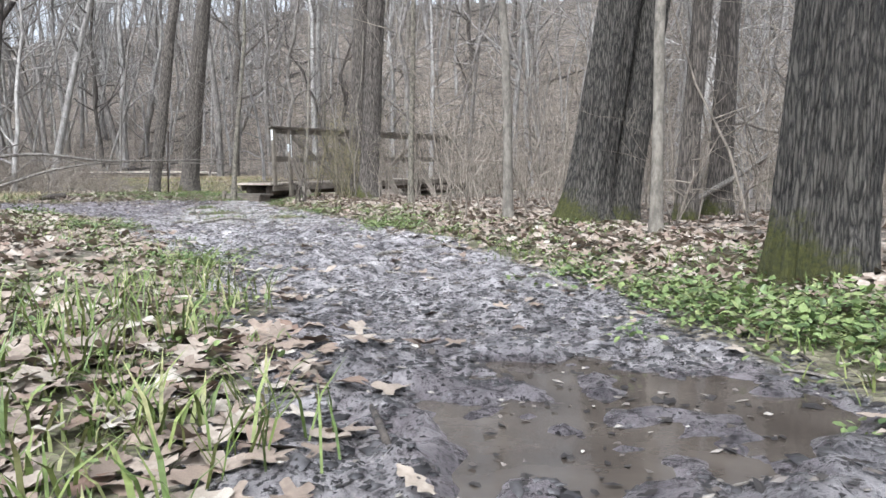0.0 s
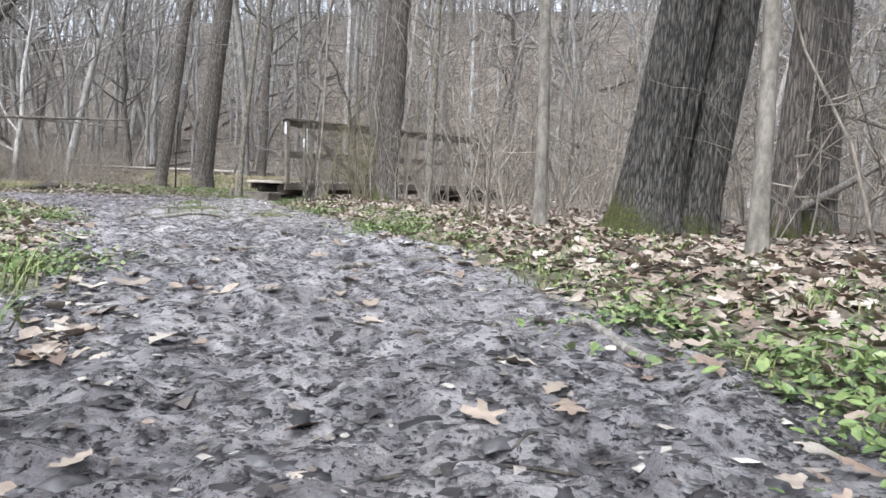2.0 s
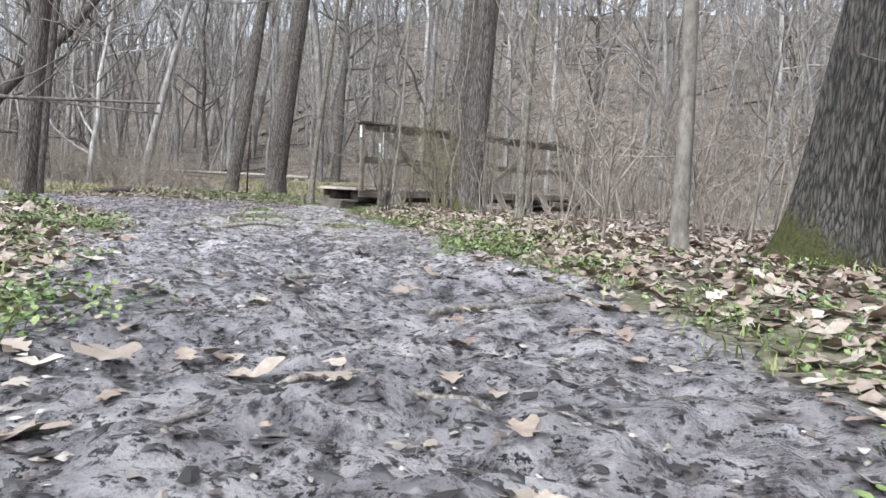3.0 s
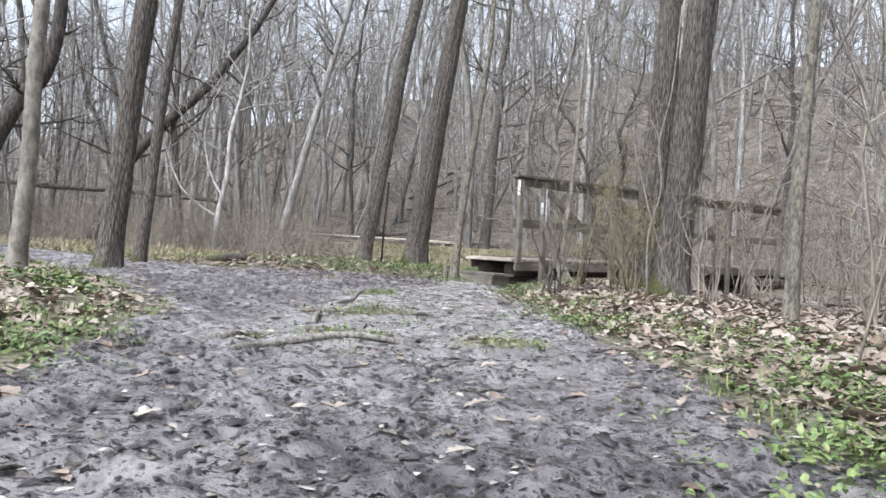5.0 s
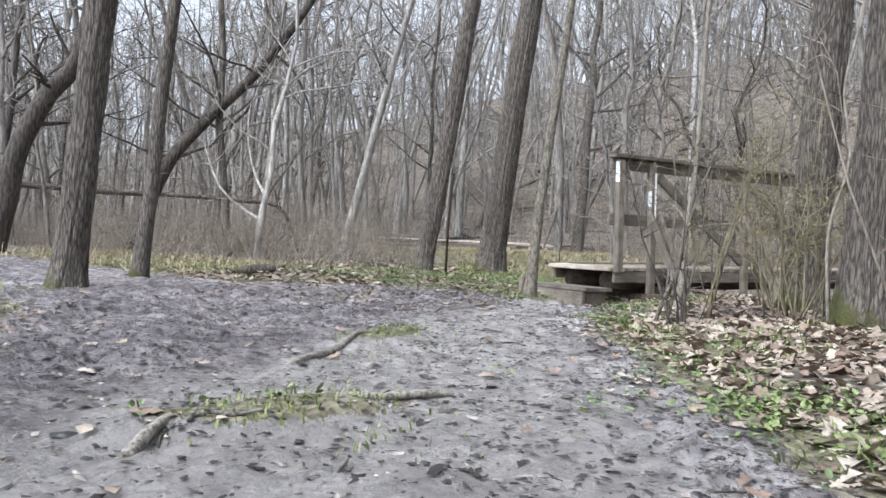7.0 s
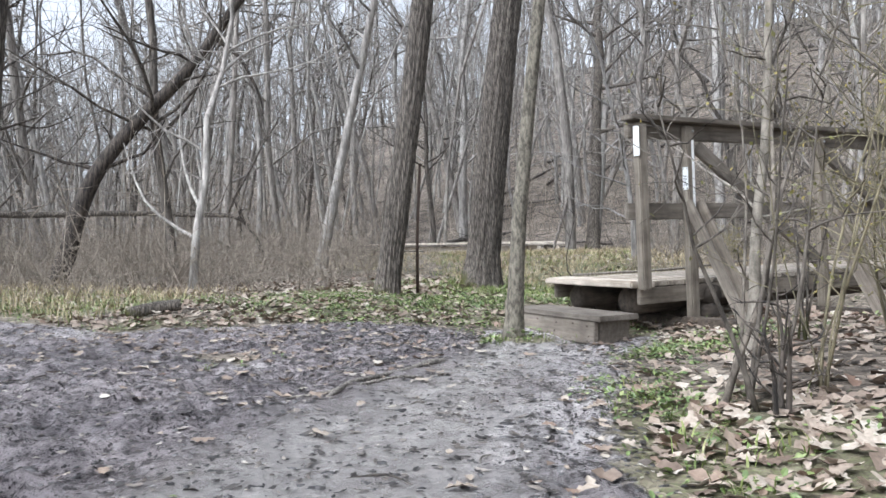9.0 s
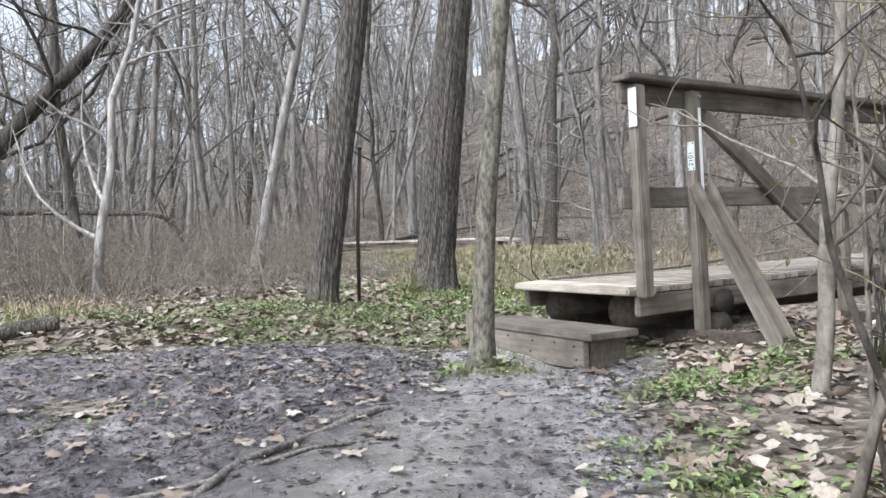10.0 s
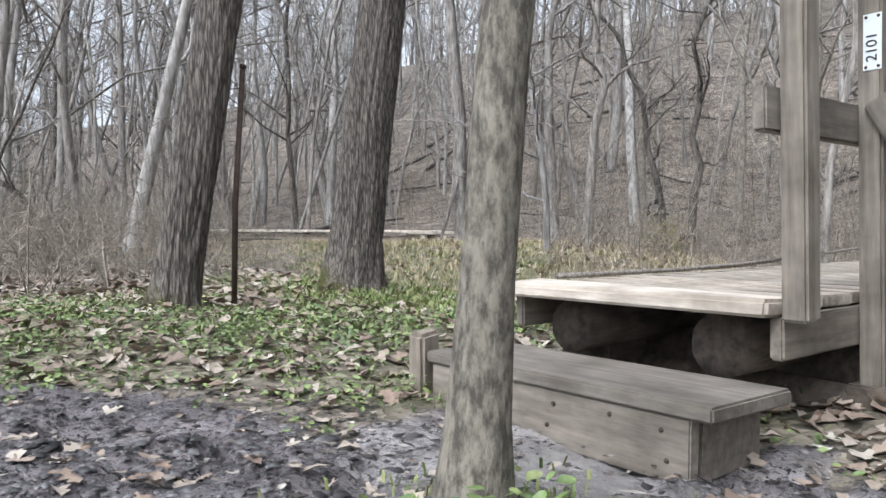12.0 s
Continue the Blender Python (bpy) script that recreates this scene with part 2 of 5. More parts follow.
    clay = ramp(n, [(0.35, (0.34, 0.315, 0.296)), (0.65, (0.6, 0.56, 0.525))])
    l.new(cn.outputs["Fac"], clay.inputs[0])
    mudc = mixed(n, l, part_of.outputs[0], mudc, clay.outputs[0])
    wetc = mixed(n, l, wet.outputs["Fac"], mudc, mixed(n, l, 1.0, mudc, (0.61, 0.585, 0.6), "MULTIPLY"))
    gn = noise_node(n, l, obj, 60, 3)
    gr = ramp(n, [(0.3, (0.05, 0.05, 0.02)), (0.5, (0.13, 0.12, 0.06)), (0.7, (0.14, 0.18, 0.05))])
    l.new(gn.outputs["Fac"], gr.inputs[0])
    half = n.new("ShaderNodeMath")
    half.operation = "MULTIPLY"
    half.inputs[1].default_value = 0.6
    l.new(green.outputs["Fac"], half.inputs[0])
    base = mixed(n, l, half.outputs[0], litter, gr.outputs[0])
    edge = noise_node(n, l, obj, 5, 5, 0.7)
    mk = n.new("ShaderNodeMath")
    mk.operation = "ADD"
    l.new(mud.outputs["Fac"], mk.inputs[0])
    sub = n.new("ShaderNodeMath")
    sub.operation = "MULTIPLY_ADD"
    sub.inputs[1].default_value = 0.8
    sub.inputs[2].default_value = -0.4
    l.new(edge.outputs["Fac"], sub.inputs[0])
    l.new(sub.outputs[0], mk.inputs[1])
    step = ramp(n, [(0.42, (0, 0, 0)), (0.58, (1, 1, 1))])
    l.new(mk.outputs[0], step.inputs[0])
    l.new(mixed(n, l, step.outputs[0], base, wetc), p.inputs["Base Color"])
    # wetness
    rn = noise_node(n, l, obj, 3.0, 6, 0.7)
    rr = ramp(n, [(0.36, (0.12, 0.12, 0.12)), (0.62, (0.36, 0.36, 0.36))])
    l.new(rn.outputs["Fac"], rr.inputs[0])
    l.new(mixed(n, l, step.outputs[0], (0.9, 0.9, 0.9), rr.outputs[0]), p.inputs["Roughness"])
    hf = noise_node(n, l, obj, 16, 10, 0.8)
    low = n.new("ShaderNodeMath")
    low.operation = "MULTIPLY"
    low.inputs[1].default_value = 0.3
    l.new(vor.outputs["Distance"], low.inputs[0])
    hm = mixed(n, l, step.outputs[0], low.outputs[0], hf.outputs["Fac"])
    bump(n, l, p, hm, 1.0, 0.09)
    return m


GROUND = ground_material()


def water_material():
    m, n, l, p = material("muddy_puddle_water")
    t = noise_node(n, l, stretched(n, l, (1, 1, 1)), 2.5, 4)
    r = ramp(n, [(0.35, (0.05, 0.04, 0.032)), (0.65, (0.1, 0.083, 0.068))])
    l.new(t.outputs["Fac"], r.inputs[0])
    l.new(r.outputs[0], p.inputs["Base Color"])
    p.inputs["Roughness"].default_value = 0.06
    w = noise_node(n, l, stretched(n, l, (1, 1, 1)), 14, 3)
    bump(n, l, p, w.outputs["Fac"], 0.12, 0.01)
    return m


WATER = water_material()


# ---------------------------------------------------------------- building helpers
def value_noise(x, y, seed=0):
    xi, yi = np.floor(x).astype(np.int64), np.floor(y).astype(np.int64)
    fx, fy = x - xi, y - yi
    fx, fy = fx * fx * (3 - 2 * fx), fy * fy * (3 - 2 * fy)

    def lattice(a, b):
        h = (a * 374761393 + b * 668265263 + seed * 974634777) & 0x7FFFFFFF
        h = ((h ^ (h >> 13)) * 1274126177) & 0x7FFFFFFF
        return ((h ^ (h >> 16)) & 0xFFFF) / 65535.0

    a, b = lattice(xi, yi), lattice(xi + 1, yi)
    c, d = lattice(xi, yi + 1), lattice(xi + 1, yi + 1)
    return (a * (1 - fx) + b * fx) * (1 - fy) + (c * (1 - fx) + d * fx) * fy


def fractal(x, y, scale, octaves=3, seed=0):
    total, amp, norm = 0.0, 1.0, 0.0
    for k in range(octaves):
        total = total + amp * value_noise(x * scale * 2**k, y * scale * 2**k, seed + k)
        norm += amp
        amp *= 0.5
    return total / norm - 0.5


def smooth(a, b, v):
    t = np.clip((v - a) / (b - a), 0, 1)
    return t * t * (3 - 2 * t)


# trails: x, y, half width along each centre line
TRAIL = [(1.0, -3.0, 1.3), (0.75, 1.5, 0.95), (0.3, 4.0, 1.0), (-0.6, 6.5, 1.15), (-2.2, 9.5, 1.5), (-3.6, 12.5, 1.5), (-4.7, 15.5, 1.05), (-5.3, 18.0, 0.85), (-5.4, 19.5, 0.75)]
SIDE_TRAIL = [(-2.6, 9.8, 1.1), (-4.5, 12.4, 1.0), (-6.9, 15.0, 1.75), (-9.8, 16.4, 1.5), (-14.0, 17.5, 1.2), (-24.0, 19.0, 1.2)]


SPUR = [(-5.3, 17.0, 0.9), (-6.9, 18.65, 0.95), (-8.6, 17.7, 1.0)]


# grassy humps left standing in the mud: x, y, half sizes, turn
HUMPS = [(-3.15, 10.85, 0.42, 0.16, 0.5), (-3.72, 12.1, 0.55, 0.2, 0.9), (-4.66, 14.3, 0.5, 0.2, 1.5), (-5.42, 18.75, 0.4, 0.32, 0), (-2.25, 11.2, 0.35, 0.14, 0.6)]


def hump_amount(x, y):
    best = np.zeros(np.shape(x))
    for hx, hy, a, b, w in HUMPS:
        c, q = math.cos(w), math.sin(w)
        u, v = (x - hx) * c + (y - hy) * q, -(x - hx) * q + (y - hy) * c
        best = np.maximum(best, smooth(1.3, 0.4, np.hypot(u / a, v / b) + 0.7 * fractal(x, y, 3.0, 2, 61)))
    return best


def dry_amount(x, y):
    """The firmer, paler tread that leads to the footbridge."""
    return smooth(0.0, -0.7, line_gap(x, y, (TRAIL,)) + 0.5 * fractal(x, y, 0.8, 3, 71)) * smooth(8.5, 12.5, y)


def cell_hash(a, b, seed):
    h = (a * 374761393 + b * 668265263 + seed * 974634777) & 0x7FFFFFFF
    h = ((h ^ (h >> 13)) * 1274126177) & 0x7FFFFFFF
    return ((h ^ (h >> 16)) & 0xFFFF) / 65535.0


def footprints(x, y, cell, long, wide, seed):
    """Boot prints strewn at random: how deep, and how much raised rim."""
    ix, iy = np.floor(x / cell).astype(np.int64), np.floor(y / cell).astype(np.int64)
    dip, rim = np.zeros(np.shape(x)), np.zeros(np.shape(x))
    for ax in (-1, 0, 1):
        for ay in (-1, 0, 1):
            a, b = ix + ax, iy + ay
            cx, cy = (a + cell_hash(a, b, seed)) * cell, (b + cell_hash(a, b, seed + 1)) * cell
            w = 1.9 + 1.5 * (cell_hash(a, b, seed + 2) - 0.5)
            there = np.where(cell_hash(a, b, seed + 3) > 0.25, 0.5 + 0.5 * cell_hash(a, b, seed + 4), 0.0)
            u, v = (x - cx) * np.cos(w) + (y - cy) * np.sin(w), -(x - cx) * np.sin(w) + (y - cy) * np.cos(w)
            q = np.hypot(u / long, v / wide)
            dip = np.maximum(dip, there * smooth(1.05, 0.6, q))
            rim = np.maximum(rim, there * np.exp(-(((q - 1.3) / 0.22) ** 2)))
    return dip, rim


def churned(x, y):
    """The soft side trail and the wet spur before the footbridge."""
    return smooth(0.4, -0.5, line_gap(x, y, (SIDE_TRAIL, SPUR)) + 0.5 * fractal(x, y, 0.7, 3, 73)) * smooth(10.2, 11.5, y) * smooth(-0.25, 0.35, line_gap(x, y, (TRAIL,)) + 0.7)


def trail_gap(x, y):
    """Distance outside the trails' edges, negative inside."""
    return line_gap(x, y, (TRAIL, SIDE_TRAIL, SPUR))


def line_gap(x, y, lines):
    best = np.full(np.shape(x), 1e3)
    for line in lines:
        for (x0, y0, w0), (x1, y1, w1) in zip(line, line[1:]):
            dx, dy = x1 - x0, y1 - y0
            t = np.clip(((x - x0) * dx + (y - y0) * dy) / (dx * dx + dy * dy), 0, 1)
            best = np.minimum(best, np.hypot(x - x0 - t * dx, y - y0 - t * dy) - (w0 + t * (w1 - w0)))
    return best


def mud_amount(x, y):
    return (1 - smooth(-0.35, 0.35, trail_gap(x, y) + 0.7 * fractal(x, y, 0.9, 3, 5))) * (1 - 0.75 * hump_amount(x, y))


PUDDLE = (0.8, 2.36, 0.7, 0.6)


def puddle_depth(x, y):
    px, py, rx, ry = PUDDLE
    r = np.hypot((x - px) / rx, (y - py) / ry) + 1.5 * fractal(x, y, 1.9, 3, 21) + 0.9 * fractal(x, y, 6.0, 3, 23)
    return 1 - smooth(0.6, 1.15, r)


def height(x, y):
    x, y = np.asarray(x, float), np.asarray(y, float)
    mud = mud_amount(x, y)
    gap = trail_gap(x, y)
    h = 0.13 * smooth(0.0, 1.6, gap) * (1 - 0.3 * smooth(6, 14, gap))
    h = h + 0.1 * fractal(x, y, 0.35, 3, 1) * smooth(-0.5, 1.5, gap) + 0.42 * smooth(24, 33, y) * smooth(-4, -9, x)
    near = smooth(60, 20, np.hypot(x + 3, y - 10))
    h = h + 0.07 * hump_amount(x, y)
    h = h + near * mud * (1 - 0.62 * dry_amount(x, y)) * (0.07 * fractal(x, y, 2.2, 2, 7) + 0.19 * (np.abs(fractal(x, y, 3.6, 3, 9)) - 0.12) + 0.07 * fractal(x, y, 7.5, 2, 15))
    soft = near * mud * (1 - 0.75 * dry_amount(x, y))
    dip, rim = footprints(x, y, 0.27, 0.13, 0.055, 301)
    h = h + soft * (0.45 + 0.55 * smooth(8.0, 10.5, y)) * (0.022 * rim - 0.045 * dip)
    # hollow worn by feet before the step
    h = h - 0.09 * np.exp(-(((x + 4.95) / 0.75) ** 2 + ((y - 19.45) / 0.55) ** 2))
    # lugged wheel traces pressed into the soft tread
    for off in (-0.1, 0.22):
        lane = np.abs(x - (0.35 + off - 0.36 * (y - 3.6) - 0.03 * (y - 3.6) ** 2))
        lug = np.where(np.sin(y * 2 * math.pi / 0.16 + 3 * off) > 0, 1.0, -0.6)
        h = h + mud * 0.014 * lug * smooth(0.1, 0.05, lane) * smooth(2.8, 3.4, y) * smooth(7.0, 5.8, y)
    h = h + near * (1 - mud) * 0.05 * fractal(x, y, 3.0, 2, 11)
    h = h - 0.045 * puddle_depth(x, y)
    # creek bed under the bridge
    s = (x + 4.68) * 0.52 + (y - 19.94) * 0.854
    h = h - 0.75 * np.exp(-(((s - 4.9) / 1.9) ** 2)) * smooth(34, 26, y + 0.1 * x)
    # earth packed behind the bridge head's logs
    w = -(x + 4.68) * 0.854 + (y - 19.94) * 0.52
    h = h + 0.24 * smooth(0.8, 1.05, s) * smooth(2.2, 1.4, s) * smooth(0.4, 0.62, w) * smooth(1.6, 1.35, w)
    # hillside beyond
    d = 0.22 * x + 0.975 * y + 6 * fractal(x, y, 0.02, 2, 31)
    h = h + 16.0 * smooth(33.5, 80, d) * (0.8 + 0.2 * smooth(-50, 0, x + 0.2 * y)) + 4.0 * smooth(40, 120, y) + 0.8 * fractal(x, y, 0.12, 3, 33) * smooth(28, 45, d)
    return h


def green_amount(x, y):
    gap = trail_gap(x, y)
    edge = smooth(-0.25, 0.25, gap) * smooth(2.6, 0.5, gap)
    g = edge * smooth(-0.12, 0.2, fractal(x, y, 0.55, 3, 41) + 0.03)
    g = np.maximum(g, 0.9 * smooth(1.0, 0.4, np.hypot((x - 1.9) / 1.1, (y - 3.6) / 1.3)) * smooth(-0.1, 0.2, gap))
    g = np.maximum(g, 0.9 * smooth(1.0, 0.3, np.hypot((x + 1.5) / 1.1, (y - 4.2) / 2.4)) * smooth(-0.1, 0.2, gap))
    g = np.maximum(g, 0.8 * hump_amount(x, y))
    g = np.maximum(g, 0.6 * smooth(-0.1, 0.15, fractal(x, y, 0.4, 3, 81)) * smooth(25, 27.5, y) * smooth(39, 34, y))
    g = np.maximum(g, 0.9 * smooth(1.0, 0.4, np.hypot((x + 6.6) / 1.6, (y - 24.5) / 2.2)))
    g = np.maximum(g, smooth(1.0, 0.4, np.hypot((x + 4.6) / 1.5, (y - 9.3) / 1.2)) * smooth(-0.2, 0.1, gap))
    g = np.maximum(g, 0.8 * smooth(1.0, 0.5, np.hypot((x + 8.4) / 3.2, (y - 22.5) / 4.0)) * smooth(-0.1, 0.3, gap))
    g = np.maximum(g, smooth(1.0, 0.5, np.hypot((x + 9.2) / 3.4, (y - 28.0) / 6.0)))
    g = np.maximum(g, 0.8 * smooth(-0.2, 0.1, gap) * smooth(0.9, 0.3, gap) * smooth(-0.3, 0.3, x + 0.31 * y - 1.2) * smooth(12.5, 11.5, y))
    return g


def mesh_of(name, verts, faces, mat, smooth_shade=True):
    me = bpy.data.meshes.new(name)
    me.from_pydata(verts, [], faces)
    me.materials.append(mat)
    if smooth_shade:
        me.shade_smooth()
    return me


class Buf:
    def __init__(self):
        self.v, self.f = [], []

    def tube(self, pts, radii, sides, rough=0.0, rng=None, cap=True):
        pts = [Vector(p) for p in pts]
        way = pts[-1] - pts[0]
        ref = Vector((1, 0, 0)) if abs(way.normalized().z) > 0.6 else Vector((0, 0, 1))
        base = len(self.v)
        for i, p in enumerate(pts):
            t = (pts[min(i + 1, len(pts) - 1)] - pts[max(i - 1, 0)]).normalized()
            a = t.cross(ref).normalized()
            b = t.cross(a)
            for k in range(sides):
                w = 2 * math.pi * k / sides
                r = radii[i] * (1 + (rng.uniform(-rough, rough) if rough else 0))
                self.v.append(tuple(p + r * (math.cos(w) * a + math.sin(w) * b)))
        for i in range(len(pts) - 1):
            for k in range(sides):
                q = base + i * sides + k
                e = base + i * sides + (k + 1) % sides
                self.f.append((q, q + sides, e + sides, e))
        if cap:
            self.f.append(tuple(base + k for k in range(sides)))
            self.f.append(tuple(base + (len(pts) - 1) * sides + k for k in reversed(range(sides))))

    def add(self, verts, faces):
        base = len(self.v)
        self.v.extend(verts)
        self.f.extend(tuple(i + base for i in f) for f in faces)

    def mesh(self, name, mat, smooth_shade=True):
        return mesh_of(name, self.v, self.f, mat, smooth_shade)


def part(name, data, parent, label="", m=None):
    ob = new(name, data)
    ob.parent = parent
    if m is not None:
        ob.matrix_basis = m
    return tagged(ob, label)


def bent(rng, start, way, length, segs, wander, lift=0.0):
    """A crooked line of points from start along way."""
    p, d = Vector(start), Vector(way).normalized()
    out = [p.copy()]
    for _ in range(segs):
        d = (d + Vector((rng.gauss(0, wander), rng.gauss(0, wander), rng.gauss(0, wander) + lift))).normalized()
        p = p + d * (length / segs)
        out.append(p.copy())
    return out


def branch(buf, rng, start, way, length, r, depth, sides=(6, 4, 3), kids=(4, 3), wander=0.16, lift=0.05):
    segs = (6, 4, 3)[min(2, 2 - depth)]
    pts = bent(rng, start, way, length, segs, wander, lift)
    radii = [r * (1 - 0.8 * i / segs) + 0.002 for i in range(segs + 1)]
    buf.tube(pts, radii, sides[2 - depth], cap=False)
    if depth == 0:
        return
    for _ in range(kids[2 - depth]):
        t = rng.uniform(0.25, 0.98)
        i = min(int(t * segs), segs - 1)
        q = pts[i].lerp(pts[i + 1], t * segs - i)
        d = (pts[i + 1] - pts[i]).normalized()
        side = Vector((rng.gauss(0, 1), rng.gauss(0, 1), rng.gauss(0.15, 0.7))).normalized()
        branch(buf, rng, q, d * 0.6 + side * 0.8, length * rng.uniform(0.3, 0.55), radii[i] * 0.55, depth - 1, sides, kids, wander * 1.1, lift)


def trunk_line(rng, h, lean, segs, wander):
    pts = []
    ox = oy = 0.0
    for i in range(segs + 1):
        t = i / segs
        if i:
            ox += rng.gauss(0, wander)
            oy += rng.gauss(0, wander)
        pts.append(Vector((lean[0] * h * t + ox * t, lean[1] * h * t + oy * t, h * t)))
    return pts


def along(pts, t):
    s = t * (len(pts) - 1)
    i = min(int(s), len(pts) - 2)
    return pts[i].lerp(pts[i + 1], s - i)


def make_tree(name, seed, h, r, lean=(0, 0), bark_mat=None, sides=10, segs=10, limbs=10, first=0.3, limb_len=0.3, wander=0.12, flare=0.35, furrow=0.0, kids=(4, 3), limb_lift=0.05):
    """One tree as an empty with a trunk and a crown of limbs and twigs."""
    rng = random.Random(seed)
    root = new(name)
    pts = trunk_line(rng, h, lean, segs, wander)
    buf = Buf()
    if furrow:
        fine = []
        rows = 90
        for i in range(rows + 1):
            fine.append(along(pts, (i / rows) ** 1.6))
        base = 0
        for i, p in enumerate(fine):
            z = p.z
            rr = r * (1 - 0.55 * z / h) * (1 + flare * math.exp(-z / (1.1 * r)))
            for k in range(sides):
                w = 2 * math.pi * k / sides
                c, s = math.cos(w), math.sin(w)
                ridge = abs(noise.noise(Vector((c * 22 * r + seed, s * 22 * r, z * 1.1))))
                toes = 0.28 * flare * max(0, math.cos(w * 5 + seed)) * math.exp(-z / (0.8 * r))
                q = rr * (1 + toes + furrow * (min(ridge, 0.35) * 2.4 - 0.4) + 0.06 * noise.noise(Vector((c, s, z * 0.5 + seed))))
                buf.v.append((p.x + q * c, p.y + q * s, z - 0.15 if i == 0 else z))
        for i in range(rows):
            for k in range(sides):
                a, b = i * sides + k, i * sides + (k + 1) % sides
                buf.f.append((a, b, b + sides, a + sides))
    else:
        radii = []
        for i, p in enumerate(pts):
            t = i / segs
            radii.append(r * (1 - 0.75 * t) * (1 + flare * math.exp(-p.z / (1.5 * r + 0.05))))
        low = pts[0].copy()
        low.z -= 0.15
        buf.tube([low, pts[0], along(pts, 0.02), along(pts, 0.05), *pts[1:]], [radii[0] * 1.05, radii[0], r * (1 + flare * 0.35), r, *radii[1:]], sides, 0.05, rng)
    part("trunk", buf.mesh("trunk", bark_mat), root)
    crown = Buf()
    for _ in range(limbs):
        t = rng.uniform(first, 0.98)
        p = along(pts, t)
        a = rng.uniform(0, 2 * math.pi)
        up = rng.uniform(0.15, 1.1)
        branch(crown, rng, p, (math.cos(a), math.sin(a), up), h * limb_len * rng.uniform(0.5, 1.1) * (1.15 - 0.6 * t), r * (1 - 0.7 * t) * rng.uniform(0.28, 0.5) + 0.004, 2, kids=kids, lift=limb_lift)
    if limbs:
        part("crown", crown.mesh("crown", bark_mat), root)
    return root


def place(ob, x, y, z=None, turn=0.0):
    ob.matrix_basis = pose(x, y, z_at(x, y) if z is None else z, 0, 0, turn)
    return ob


def board(lx, ly, lz, edge=0.008, uneven=0.0, seed=0):
    """A sawn board centred on x and y, standing on z = 0, with eased edges."""
    bm = bmesh.new()
    bmesh.ops.create_cube(bm, size=1)
    for v in bm.verts:
        v.co.x *= lx
        v.co.y *= ly
        v.co.z = (v.co.z + 0.5) * lz
    bmesh.ops.bevel(bm, geom=bm.edges[:], offset=edge, segments=2, affect="EDGES")
    if uneven:
        for v in bm.verts:
            v.co += Vector((noise.noise(v.co * 6 + Vector((seed, 0, 0))), noise.noise(v.co * 6 + Vector((0, seed, 0))), noise.noise(v.co * 6 + Vector((0, 0, seed))))) * uneven
    return bm


def bm_mesh(name, bm, mat):
    me = bpy.data.meshes.new(name)
    bm.to_mesh(me)
    bm.free()
    me.materials.append(mat)
    return me


# ---------------------------------------------------------------- ground
def axis(lo, hi, step, far):
    mid = np.arange(lo, hi + step / 2, step)
    out, s, v = [], step, hi
    while v < far:
        s *= 1.16
        v += s
        out.append(v)
    inn, s, v = [], step, lo
    while v > -far:
        s *= 1.16
        v -= s
        inn.append(v)
    return np.concatenate([np.array(inn[::-1]), mid, np.array(out)])


gx, gy = axis(-8.5, 2.6, 0.043, 420), axis(0.8, 20.0, 0.043, 420)
X, Y = np.meshgrid(gx, gy)
Z = height(X, Y)
nx, ny = len(gx), len(gy)
gv = np.stack([X.ravel(), Y.ravel(), Z.ravel()], 1)
ids = np.arange(nx * ny).reshape(ny, nx)
gf = np.stack([ids[:-1, :-1].ravel(), ids[:-1, 1:].ravel(), ids[1:, 1:].ravel(), ids[1:, :-1].ravel()], 1)
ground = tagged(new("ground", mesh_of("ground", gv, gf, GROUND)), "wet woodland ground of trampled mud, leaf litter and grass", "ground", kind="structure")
for key, values in (("tread", dry_amount(X, Y)), ("mud", mud_amount(X, Y)), ("green", green_amount(X, Y)), ("wet", np.clip(smooth(0.0, 0.22, fractal(X, Y, 0.8, 4, 51) + 0.9 * puddle_depth(X, Y) - 0.2 * smooth(3.2, 4.2, Y) * smooth(9.5, 8, Y) + 0.3 * churned(X, Y) + 0.3 * smooth(0.3, -0.3, line_gap(X, Y, (SPUR,)))) * (1 - dry_amount(X, Y) * (1 - churned(X, Y))), 0, 1))):
    ground.data.attributes.new(key, "FLOAT", "POINT").data.foreach_set("value", values.ravel().astype(np.float32))

GAP, WET, GREEN = trail_gap(X, Y), puddle_depth(X, Y), green_amount(X, Y)
DRYNESS = dry_amount(X, Y)
XS, YS = gx.tolist(), gy.tolist()


def sampled(grid, x, y):
    """The value of a ground grid at a place."""
    i = min(max(bisect_index(XS, x), 0), nx - 2)
    j = min(max(bisect_index(YS, y), 0), ny - 2)
    u, v = (x - XS[i]) / (XS[i + 1] - XS[i]), (y - YS[j]) / (YS[j + 1] - YS[j])
    return float((grid[j, i] * (1 - u) + grid[j, i + 1] * u) * (1 - v) + (grid[j + 1, i] * (1 - u) + grid[j + 1, i + 1] * u) * v)


def bisect_index(values, v):
    lo, hi = 0, len(values)
    while lo < hi:
        mid = (lo + hi) // 2
        if v < values[mid]:
            hi = mid
        else:
            lo = mid + 1
    return lo - 1


def z_at(x, y):
    return sampled(Z, x, y)


def gap_at(x, y):
    return sampled(GAP, x, y)


def wet_at(x, y):
    return sampled(WET, x, y)


